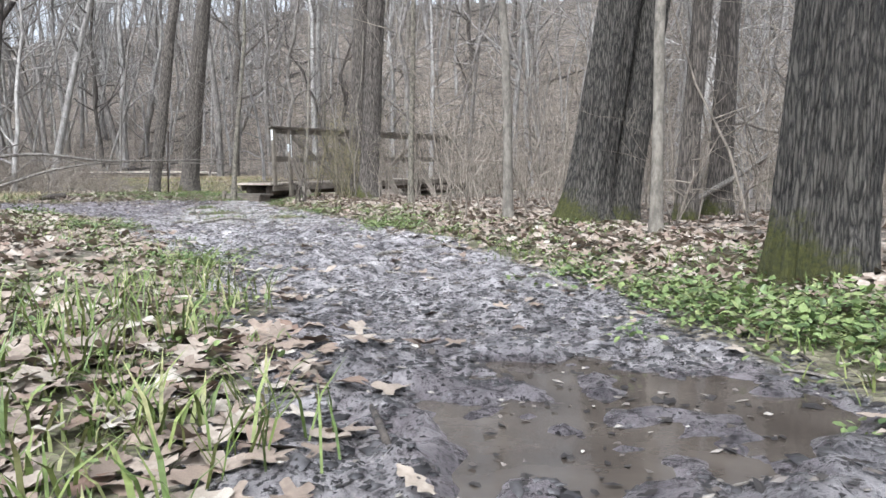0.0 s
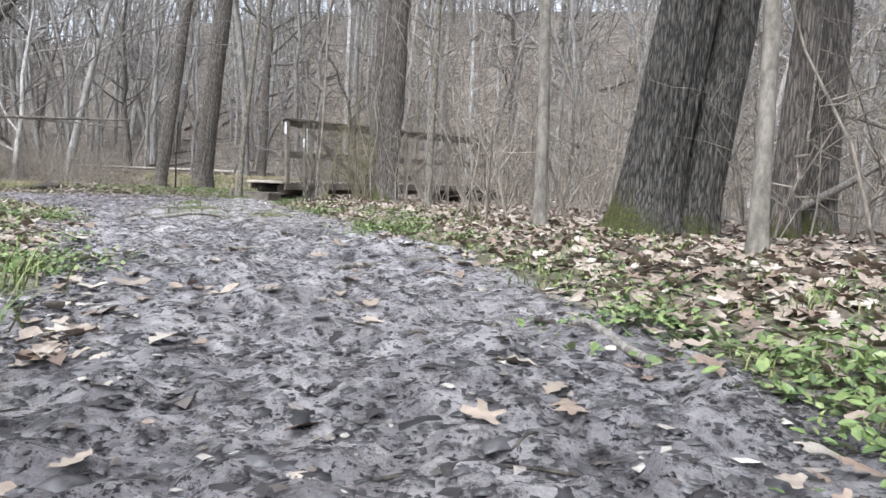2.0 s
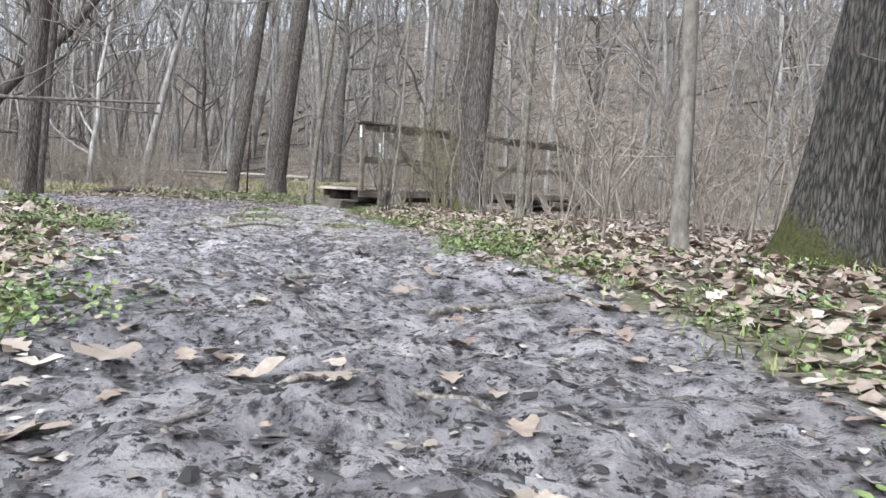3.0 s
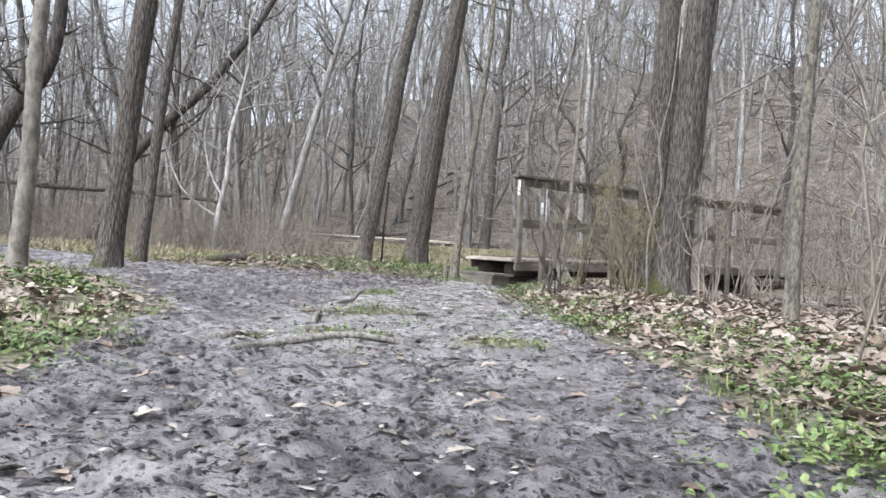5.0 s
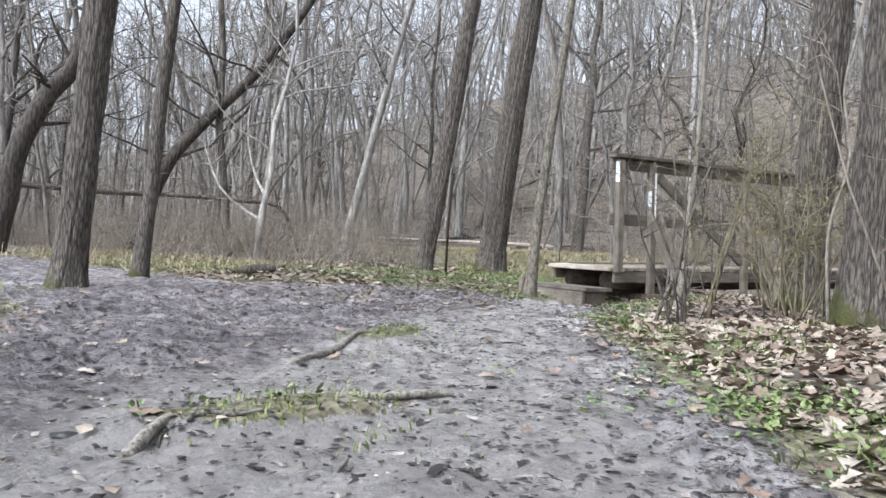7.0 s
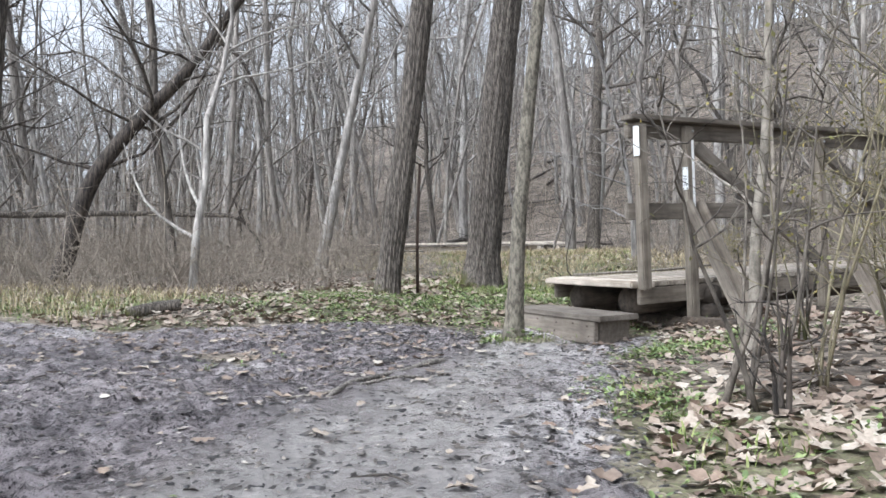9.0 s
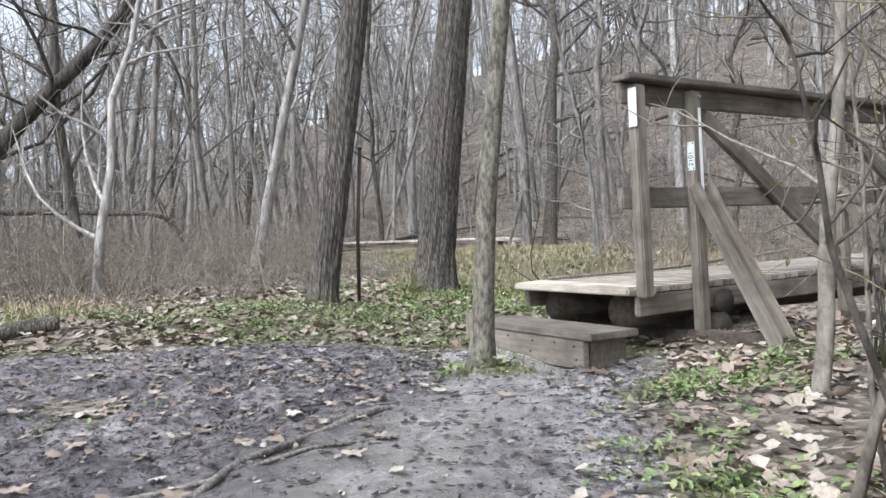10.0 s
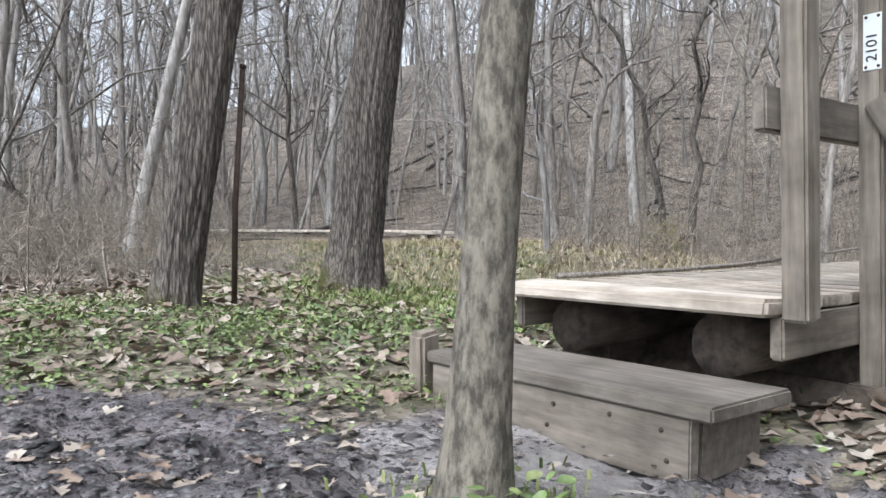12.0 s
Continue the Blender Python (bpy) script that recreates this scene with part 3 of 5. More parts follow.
# puddle: one sheet of water in the dip
pb = Buf()
px, py, rx, ry = PUDDLE
ring = 40
pb.v.append((px, py, 0))
for k in range(ring):
    w = 2 * math.pi * k / ring
    pb.v.append((px + 1.35 * rx * math.cos(w), py + 1.4 * ry * math.sin(w), 0))
for k in range(ring):
    pb.f.append((0, 1 + k, 1 + (k + 1) % ring))
puddle = new("puddle", pb.mesh("puddle", WATER))
puddle.location.z = -0.034
tagged(puddle, "shallow brown puddle in the muddy trail", "puddle", kind="structure")

# ---------------------------------------------------------------- footbridge
U = Vector((0.52, 0.854, 0)).normalized()
bridge = new("footbridge")
bridge.matrix_basis = pose(-4.68, 19.94, 0, 0, 0, math.degrees(math.atan2(U.y, U.x)))
tagged(bridge, "weathered wooden footbridge with one handrail on log beams", "bridge")
LENGTH, WIDTH, DECK = 8.9, 1.28, 0.46
GRADE = 0.014
plank_mesh = [bm_mesh("plank", board(0.192, WIDTH, 0.045, 0.006, 0.006, k), WOOD_DECK) for k in range(4)]
count = int(LENGTH / 0.2)
for k in range(count):
    s = -0.12 + 0.2 * k + 0.1
    if k == 0:
        part("nosing_plank", bm_mesh("nosing_plank", board(0.3, WIDTH + 0.05, 0.065, 0.014, 0.016, 31), WOOD_PALE_DECK), bridge, "thick bleached first deck plank", pose(s - 0.03, 0.05 + WIDTH / 2, DECK - 0.055))
        continue
    part("plank", plank_mesh[k % 4], bridge, m=pose(s, 0.05 + WIDTH / 2 + random.uniform(-0.015, 0.015), DECK - 0.045 + GRADE * s, 0, 0, random.uniform(-0.4, 0.4)))
for y in (0.045, WIDTH + 0.02):
    part("stringer", bm_mesh("stringer", board(LENGTH, 0.05, 0.15, 0.008, 0.006, 3), WOOD_POST), bridge, m=pose(LENGTH / 2 - 0.1, y, DECK - 0.2 + GRADE * LENGTH / 2, 0, -math.degrees(GRADE), 0))
for y, r in ((0.32, 0.13), (1.08, 0.12)):
    b = Buf()
    b.tube([(0.02 + 0.8 * i, y + 0.03 * math.sin(i), 0.27 + GRADE * 0.8 * i) for i in range(12)], [r * (1 + 0.05 * math.sin(2.3 * i)) for i in range(12)], 18, 0.04, random.Random(4))
    part("log_beam", b.mesh("log_beam", WOOD_LOG), bridge, "dark rotting log beam")
for k, (s, zz, r) in enumerate(((0.75, 0.1, 0.13), (0.8, 0.31, 0.1), (0.5, -0.02, 0.12))):
    b = Buf()
    b.tube([(s, -0.02, zz), (s + 0.02, 0.6, zz + 0.01), (s, 1.36, zz)], [r, r * 1.05, r * 0.95], 14, 0.06, random.Random(20 + k))
    part("abutment_log", b.mesh("abutment_log", WOOD_LOG), bridge, "dark rotting log of the abutment")
part("end_block", bm_mesh("end_block", board(0.34, 0.3, 0.36, 0.03, 0.04, 12), WOOD_LOG), bridge, "crumbling dark timber block", pose(0.36, 1.17, 0.03))
posts = [(-0.09, 0.4, 1.9), (0.51, 0.0, 1.9), (2.42, -0.1, 1.93), (4.45, -0.5, 1.96), (6.5, -0.3, 1.98), (8.7, -0.1, 2.01)]
for s, low, top in posts:
    z0 = low
    part("post", bm_mesh("post", board(0.1, 0.09, top - z0, 0.01, 0.006, s), WOOD_UP), bridge, m=pose(s, -0.035, z0, -0.5, -1.2, 0))
part("handrail", bm_mesh("handrail", board(LENGTH + 0.1, 0.17, 0.045, 0.008, 0.006, 8), WOOD_POST), bridge, "grey plank handrail cap", pose(LENGTH / 2 - 0.2, 0.0, 1.925 + GRADE * LENGTH / 2, 0, -math.degrees(GRADE), 0))
part("top_rail", bm_mesh("top_rail", board(LENGTH + 0.2, 0.05, 0.15, 0.008, 0.006, 9), WOOD_POST), bridge, m=pose(LENGTH / 2 - 0.13, 0.045, 1.77 + GRADE * LENGTH / 2, 0, -math.degrees(GRADE), 0))
part("mid_rail", bm_mesh("mid_rail", board(LENGTH + 0.2, 0.05, 0.15, 0.008, 0.006, 10), WOOD_POST), bridge, m=pose(LENGTH / 2 - 0.13, 0.045, 1.03 + GRADE * LENGTH / 2, 0, -math.degrees(GRADE), 0))


def slanted(name, a, b, w, t, parent, mat=WOOD_POST, label=""):
    a, b = Vector(a), Vector(b)
    d = b - a
    bm = board(d.length, t, w, 0.008, 0.005, a.x)
    q = d.to_track_quat("X", "Z").to_matrix().to_4x4()
    return part(name, bm_mesh(name, bm, mat), parent, label, Matrix.Translation((a + b) / 2) @ q @ pose(0, 0, -w / 2))


slanted("diagonal", (0.6, -0.012, 1.72), (2.36, -0.012, 0.6), 0.13, 0.05, bridge)
slanted("diagonal", (4.35, -0.012, 0.65), (2.5, -0.012, 1.74), 0.13, 0.05, bridge)
slanted("diagonal", (6.4, -0.012, 1.76), (4.55, -0.012, 0.66), 0.13, 0.05, bridge)
for s in (0.51, 2.42, 4.45, 6.5):
    slanted("brace", (s - 0.075, -0.05, 1.2), (s - 0.075, -0.76, -0.04), 0.1, 0.045, bridge)
    slanted("brace", (s + 0.075, -0.05, 1.2), (s + 0.075, -0.76, -0.04), 0.1, 0.045, bridge)
    part("sill", bm_mesh("sill", board(0.16, 1.0, 0.12, 0.01, 0.01, s), WOOD_LOG), bridge, m=pose(s, -0.45, 0.0 if s < 3 else -0.45))
for k in range(7):
    b = Buf()
    sx, zz = (7.9 + 0.27 * (k % 4), -0.05 + 0.24 * (k // 4)) if k < 7 else (0, 0)
    b.tube([(sx, -0.35, zz), (sx + 0.02, 0.5, zz + 0.01), (sx, 1.6, zz)], [0.125, 0.13, 0.12], 12, 0.05, random.Random(k))
    part("crib_log", b.mesh("crib_log", WOOD_LOG), bridge, "dark rotting crib log")
part("landing", bm_mesh("landing", board(0.9, 1.3, 0.06, 0.01, 0.01, 4), WOOD_STEP), bridge, "grey landing board", pose(9.5, 0.65, 0.36))
part("landing_block", bm_mesh("landing_block", board(0.7, 1.2, 0.45, 0.02, 0.01, 4), WOOD_LOG), bridge, "", pose(9.5, 0.65, -0.1))
for s, low, top in posts[1:4]:
    for zz in (1.12, 1.85):
        b = Buf()
        b.tube([(0, 0, 0), (0, -0.012, 0)], [0.014, 0.012], 8)
        part("bolt", b.mesh("bolt", BOLT), bridge, "", pose(s - 0.03, -0.08, zz))
blaze = part("blaze", bm_mesh("blaze", board(0.004, 0.075, 0.27, 0.001), WHITE_PAINT), bridge, "white painted trail blaze", pose(-0.177, -0.045, 1.6, 0, -1.2, 0))
plate = part("number_plate", bm_mesh("number_plate", board(0.004, 0.065, 0.21, 0.001), SIGN_WHITE), bridge, "small white number plate", pose(0.43, -0.035, 1.31, 0, -1.2, 0))
txt = bpy.data.curves.new("digits", "FONT")
txt.body = "2101"
txt.size = 0.055
txt.extrude = 0.0008
txt.align_x, txt.align_y = "CENTER", "CENTER"
txt.materials.append(BLACK_INK)
digits = new("digits", txt)
digits.parent = plate
digits.matrix_basis = Matrix.Translation((-0.0035, 0, 0.085)) @ Matrix(((0, 0, -1, 0), (0, 1, 0, 0), (1, 0, 0, 0), (0, 0, 0, 1)))
for yy, zz in ((-0.022, 0.012), (0.022, 0.012), (-0.022, 0.198), (0.022, 0.198)):
    b = Buf()
    b.tube([(0, 0, 0), (-0.004, 0, 0)], [0.006, 0.005], 8)
    part("screw", b.mesh("screw", RUST), plate, "", pose(-0.002, yy, zz))
for k, (s, zz, n) in enumerate(((0.1, 0.49, 2.6), (1.3, 0.505, 3.1))):
    b = Buf()
    crng = random.Random(50 + k)
    b.tube(bent(crng, (s, 1.24, zz), (1, 0, GRADE), n, 8, 0.012), [0.014 - 0.001 * i for i in range(9)], 7, 0.08, crng)
    tagged(new("stick", b.mesh("stick", DEADWOOD)), "thin grey stick lying along the deck edge", "stick", "sticks on the deck").matrix_basis = bridge.matrix_basis.copy()
part("edge_paint", bm_mesh("edge_paint", board(0.03, 0.004, 0.62, 0.001), WHITE_PAINT), bridge, "worn white paint on the post edge", pose(0.49, -0.084, 1.15, -0.5, -1.2, 0))
step = new("wooden_step")
step.matrix_basis = bridge.matrix_basis @ pose(-0.42, 0.62, 0)
tagged(step, "grey mud-caked wooden box step before the footbridge", "step")
part("tread", bm_mesh("tread", board(0.46, 1.36, 0.05, 0.008, 0.006, 2), WOOD_STEP), step, m=pose(0, 0, 0.14, 0, 0.5, 0))
part("riser", bm_mesh("riser", board(0.05, 1.26, 0.205, 0.006, 0.006, 5), WOOD_STEP), step, m=pose(-0.19, 0.03, -0.066))
part("end_board", bm_mesh("end_board", board(0.34, 0.05, 0.205, 0.006, 0.004, 6), WOOD_STEP), step, m=pose(0.02, -0.57, -0.066))

for k, (yy, zz) in enumerate(((-0.5, 0.09), (-0.52, 0.0), (-0.3, 0.1), (-0.05, 0.09), (-0.02, 0.01), (0.25, 0.1), (0.5, 0.02))):
    b = Buf()
    b.tube([(0, 0, 0), (-0.006, 0, 0)], [0.009, 0.007], 8)
    part("nail_head", b.mesh("nail_head", RUST), step, "", pose(-0.216, yy, zz))
stub = new("post_stub", bm_mesh("post_stub", board(0.12, 0.1, 0.36, 0.015, 0.012, 44), WOOD_UP))
stub.matrix_basis = bridge.matrix_basis @ pose(-0.6, 1.38, -0.1, 2, -3, 8)
tagged(stub, "short weathered post stub beside the wooden step", "post")

# ---------------------------------------------------------------- trees near the trail


def hero(label, x, y, **kw):
    t = make_tree(**kw)
    place(t, x, y)
    return tagged(t, label, "tree", "trees along the trail")


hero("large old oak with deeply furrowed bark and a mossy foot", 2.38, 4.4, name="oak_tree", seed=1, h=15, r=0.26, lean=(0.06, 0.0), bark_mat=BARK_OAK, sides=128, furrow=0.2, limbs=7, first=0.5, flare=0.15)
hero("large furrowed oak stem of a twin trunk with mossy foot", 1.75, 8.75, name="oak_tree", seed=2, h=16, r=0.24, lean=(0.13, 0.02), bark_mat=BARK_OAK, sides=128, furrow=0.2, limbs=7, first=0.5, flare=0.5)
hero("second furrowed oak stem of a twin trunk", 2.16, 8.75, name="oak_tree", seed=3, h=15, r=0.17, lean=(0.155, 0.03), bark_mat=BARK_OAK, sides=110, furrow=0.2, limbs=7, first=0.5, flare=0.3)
hero("thin pale straight young tree", 2.12, 6.95, name="young_tree", seed=4, h=9, r=0.055, bark_mat=BARK_PALE, limbs=6, first=0.4)
hero("grey leaning tree beside the twin oak", 2.95, 8.9, name="woodland_tree", seed=5, h=12, r=0.12, lean=(0.05, 0), bark_mat=BARK_MID, limbs=9, first=0.4)
hero("grey tree with bent trunk", 3.8, 10.3, name="woodland_tree", seed=6, h=12, r=0.16, lean=(0.02, 0), bark_mat=BARK_MID, limbs=10, first=0.35)
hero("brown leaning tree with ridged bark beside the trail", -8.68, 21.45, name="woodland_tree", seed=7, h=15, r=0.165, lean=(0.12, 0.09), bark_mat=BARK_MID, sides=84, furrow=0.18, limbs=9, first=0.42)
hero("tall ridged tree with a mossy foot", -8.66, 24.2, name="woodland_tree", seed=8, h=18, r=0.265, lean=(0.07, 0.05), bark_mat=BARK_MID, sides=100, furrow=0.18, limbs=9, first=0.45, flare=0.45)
hero("slim mottled grey tree in front of the footbridge", -5.46, 18.68, name="young_tree", seed=9, h=10, r=0.064, lean=(0.062, 0.03), bark_mat=BARK_SAP, sides=20, limbs=6, first=0.5, flare=0.5)
hero("ridged brown tree beside the footbridge", -1.86, 17.2, name="woodland_tree", seed=10, h=16, r=0.21, lean=(0.06, 0.03), bark_mat=BARK_MID, sides=84, furrow=0.18, limbs=8, first=0.45)
hero("darker tree close to the footbridge rail", -2.42, 18.9, name="woodland_tree", seed=11, h=16, r=0.2, lean=(0.05, 0.03), bark_mat=BARK_MID, sides=76, furrow=0.18, limbs=8, first=0.45)
hero("grey tree at the fork of the trail", -9.5, 15.2, name="woodland_tree", seed=12, h=14, r=0.17, lean=(0.075, 0.05), bark_mat=BARK_MID, sides=76, furrow=0.16, limbs=8, first=0.42)
hero("thin grey tree behind the trail fork", -10.95, 17.3, name="woodland_tree", seed=13, h=13, r=0.11, lean=(0.07, 0.05), bark_mat=BARK_MID, limbs=10, first=0.35)
hero("thin pale tree on the leafy bank", -8.05, 12.6, name="young_tree", seed=14, h=11, r=0.09, lean=(0.04, 0.02), bark_mat=BARK_PALE, limbs=7, first=0.4)
hero("thin leaning tree beyond the clearing", -15.5, 28.2, name="woodland_tree", seed=15, h=13, r=0.15, lean=(0.2, 0.1), bark_mat=BARK_FAR_HAZED, limbs=14, first=0.2)
hero("thin pale young tree at the trail edge", 0.9, 9.2, name="young_tree", seed=16, h=10, r=0.06, bark_mat=BARK_PALE, limbs=8, first=0.35)
hero("thin young tree among brush near the footbridge", -0.62, 13.7, name="young_tree", seed=17, h=11, r=0.056, lean=(0.03, 0.02), bark_mat=BARK_SAP, limbs=9, first=0.35)

for k, (x, y, h, r, lx, mat, label) in enumerate((
    (-7.9, 34.4, 11, 0.12, 0.05, BARK_MIDFAR_HAZED, "grey-brown bare tree at the foot of the hillside"),
    (-8.8, 35.2, 12, 0.13, -0.05, BARK_MIDFAR_HAZED, "grey-brown leaning tree at the foot of the hillside"),
    (-6.3, 36.5, 8, 0.1, -0.06, BARK_DARKFAR, "dark crooked tree on the leafy hillside"),
    (-5.7, 37.0, 9, 0.11, 0.03, BARK_DARKFAR, "dark crooked tree on the leafy hillside"),
    (-10.9, 36.2, 15, 0.2, 0.03, BARK_MID, "brown-grey tree beyond the boardwalk"),
    (-3.0, 39.0, 14, 0.14, 0.02, BARK_PALE, "pale straight tree on the hillside"),
    (-7.2, 40.5, 14, 0.1, 0.0, BARK_PALE, "pale straight tree on the hillside"),
    (-4.5, 42.0, 15, 0.13, 0.04, BARK_PALE, "pale straight tree on the hillside"),
    (0.5, 41.0, 14, 0.15, 0.03, BARK_MID, "brown-grey tree on the hillside"),
)):
    hero(label, x, y, name="woodland_tree", seed=400 + k, h=h, r=r, lean=(lx, 0.02), bark_mat=mat, sides=12, segs=12, limbs=12, first=0.25, wander=0.3, limb_len=0.26)

# ---------------------------------------------------------------- woodland behind
protos = []
for k in range(9):
    rng = random.Random(100 + k)
    t = make_tree("woodland_tree", 100 + k, rng.uniform(9, 16), rng.uniform(0.04, 0.12), (rng.uniform(-0.08, 0.1), rng.uniform(-0.05, 0.05)), (BARK_FAR_HAZED, BARK_MIDFAR_HAZED, BARK_DARKFAR)[(0, 1, 0, 1, 2, 0, 1, 0, 1)[k]], 8, 9, 15, 0.08, 0.32, 0.38, 0.3, kids=(4, 3))
    tagged(t, "bare grey woodland tree with thin twigs", "tree", "bare woodland trees")
    protos.append(t)
rng = random.Random(7)
spots = []


def clear_of(x, y, margin):
    if gap_at(x, y) < margin:
        return False
    s, w = (x + 4.68) * 0.52 + (y - 19.94) * 0.854, -(x + 4.68) * 0.854 + (y - 19.94) * 0.52
    return not (-1.5 < s < 10 and -2.0 < w < 2.2)


def open_view(x, y):
    """Keeps the clearing beyond the footbridge and the trail's own sides free."""
    if y < 26 and -13 < x < 6 and y > -4:
        return True
    return -13 < x < -4 and 26 <= y < 31


tries = 0
while len(spots) < 215 and tries < 20000:
    tries += 1
    d, a = rng.uniform(12, 70), rng.uniform(-62, 78)
    x, y = 0 - d * math.sin(math.radians(a)), 6 + d * math.cos(math.radians(a))
    if open_view(x, y) or not clear_of(x, y, 1.0) or (-13 < x < 7 and 31 < y < 60 and rng.random() < 0.55):
        continue
    if any((x - u) ** 2 + (y - v) ** 2 < 2.6 for u, v in spots):
        continue
    spots.append((x, y))
for k, (x, y) in enumerate(spots):
    m = pose(x, y, z_at(x, y) - 0.05, 0, 0, rng.uniform(0, 360)) @ Matrix.Scale(rng.uniform(0.75, 1.25), 4)
    if k < len(protos):
        protos[k].matrix_basis = m
    else:
        o = copy_thing(protos[k % len(protos)], Matrix.Identity(4))
        o.matrix_basis = m
for k in range(14):
    a = rng.uniform(110, 250)
    d = rng.uniform(6, 16)
    x, y = d * math.sin(math.radians(a)) * 1.5 + 1, -4 + d * math.cos(math.radians(a))
    o = copy_thing(protos[k % len(protos)], Matrix.Identity(4))
    o.matrix_basis = pose(x, y, z_at(x, y) - 0.05, 0, 0, rng.uniform(0, 360))

# the grey and brown tones carry distance haze in their colour
rng = random.Random(11)
for tone, count, label in ((BARK_FAR_HAZED, 1150, "bare grey woodland on the far hillside, paled by painted haze"), (BARK_MIDFAR_HAZED, 760, "bare brown-grey woodland on the far hillside, paled by painted haze"), (BARK_DARKFAR, 60, "dark bare woodland on the far hillside")):
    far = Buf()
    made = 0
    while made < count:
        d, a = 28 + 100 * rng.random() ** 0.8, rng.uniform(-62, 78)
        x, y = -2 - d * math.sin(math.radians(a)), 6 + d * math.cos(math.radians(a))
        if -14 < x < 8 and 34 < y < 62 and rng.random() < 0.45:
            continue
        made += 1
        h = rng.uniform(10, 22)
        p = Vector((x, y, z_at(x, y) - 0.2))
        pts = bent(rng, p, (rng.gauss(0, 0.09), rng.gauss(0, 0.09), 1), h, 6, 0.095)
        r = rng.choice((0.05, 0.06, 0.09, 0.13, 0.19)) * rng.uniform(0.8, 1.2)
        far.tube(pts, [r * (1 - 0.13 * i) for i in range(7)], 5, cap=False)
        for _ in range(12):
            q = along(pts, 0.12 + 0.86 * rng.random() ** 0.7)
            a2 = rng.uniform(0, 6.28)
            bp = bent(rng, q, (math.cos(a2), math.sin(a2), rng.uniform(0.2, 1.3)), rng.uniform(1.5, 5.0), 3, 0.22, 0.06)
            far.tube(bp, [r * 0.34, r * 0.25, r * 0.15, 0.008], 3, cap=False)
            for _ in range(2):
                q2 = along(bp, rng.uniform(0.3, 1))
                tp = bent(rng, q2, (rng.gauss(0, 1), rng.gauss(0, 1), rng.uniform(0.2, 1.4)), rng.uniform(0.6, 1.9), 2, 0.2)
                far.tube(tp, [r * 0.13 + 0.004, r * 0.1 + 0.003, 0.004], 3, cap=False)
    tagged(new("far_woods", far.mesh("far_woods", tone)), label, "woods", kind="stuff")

# dead wood strewn over the hillside
rng = random.Random(19)
strewn = Buf()
for k in range(110):
    x, y = rng.uniform(-26, 14), rng.uniform(35, 66)
    w = rng.uniform(-1.4, 1.4)
    n = rng.uniform(0.8, 4.5)
    pts = []
    for i in range(6):
        u = x + math.cos(w) * n * (i / 5 - 0.5)
        v = y + math.sin(w) * n * (i / 5 - 0.5)
        w += rng.gauss(0, 0.07)
        pts.append((u, v, z_at(u, v) + 0.06 + rng.uniform(0, 0.1)))
    r = rng.choice((0.02, 0.03, 0.05, 0.09))
    strewn.tube(pts, [r * (1 - 0.1 * i) for i in range(6)], 6, 0.08, rng)
    for _ in range(4):
        q = along([Vector(p) for p in pts], rng.random())
        strewn.tube(bent(rng, q, (rng.gauss(0, 1), rng.gauss(0, 1), rng.uniform(0.2, 1.2)), rng.uniform(0.4, 1.3), 3, 0.2), [r * 0.3, r * 0.25, r * 0.15, 0.004], 3, cap=False)
tagged(new("fallen_wood", strewn.mesh("fallen_wood", BARK_DARKFAR)), "dark fallen logs and branches strewn over the leafy hillside", "dead wood", kind="stuff")

def in_clearing(x, y):
    """The open wet ground between the footbridge and the boardwalk."""
    return 20 < y < 39 and -5.6 - 0.74 * (y - 18) < x < -4.6 - 0.27 * (y - 18)


brush = Buf()
rng = random.Random(12)
made = 0
while made < 1700:
    d, a = rng.uniform(6, 50), rng.uniform(-62, 70)
    x, y = -1 - d * math.sin(math.radians(a)), 4 + d * math.cos(math.radians(a))
    if not clear_of(x, y, 1.2 if x < -3 else 0.9) or (-13 < x < -5 and 13 < y < 33) or (x < -2 and y < 16) or (x > 0.5 and y < 7.5) or (-6.5 < x < 0 and y < 28 and rng.random() < 0.85) or in_clearing(x, y):
        continue
    made += 1
    h = rng.uniform(0.8, 4.5)
    p = Vector((x, y, z_at(x, y) - 0.03))
    pts = bent(rng, p, (rng.gauss(0, 0.2), rng.gauss(0, 0.2), 1), h, 5, 0.1)
    r = rng.uniform(0.006, 0.022)
    brush.tube(pts, [r * (1 - 0.17 * i) for i in range(6)], 4, cap=False)
    for _ in range(7):
        q = along(pts, rng.uniform(0.2, 0.98))
        a2 = rng.uniform(0, 6.28)
        bp = bent(rng, q, (math.cos(a2), math.sin(a2), rng.uniform(0.1, 1.4)), rng.uniform(0.3, 1.3), 3, 0.2, 0.05)
        brush.tube(bp, [r * 0.5, r * 0.4, r * 0.25, 0.002], 3, cap=False)
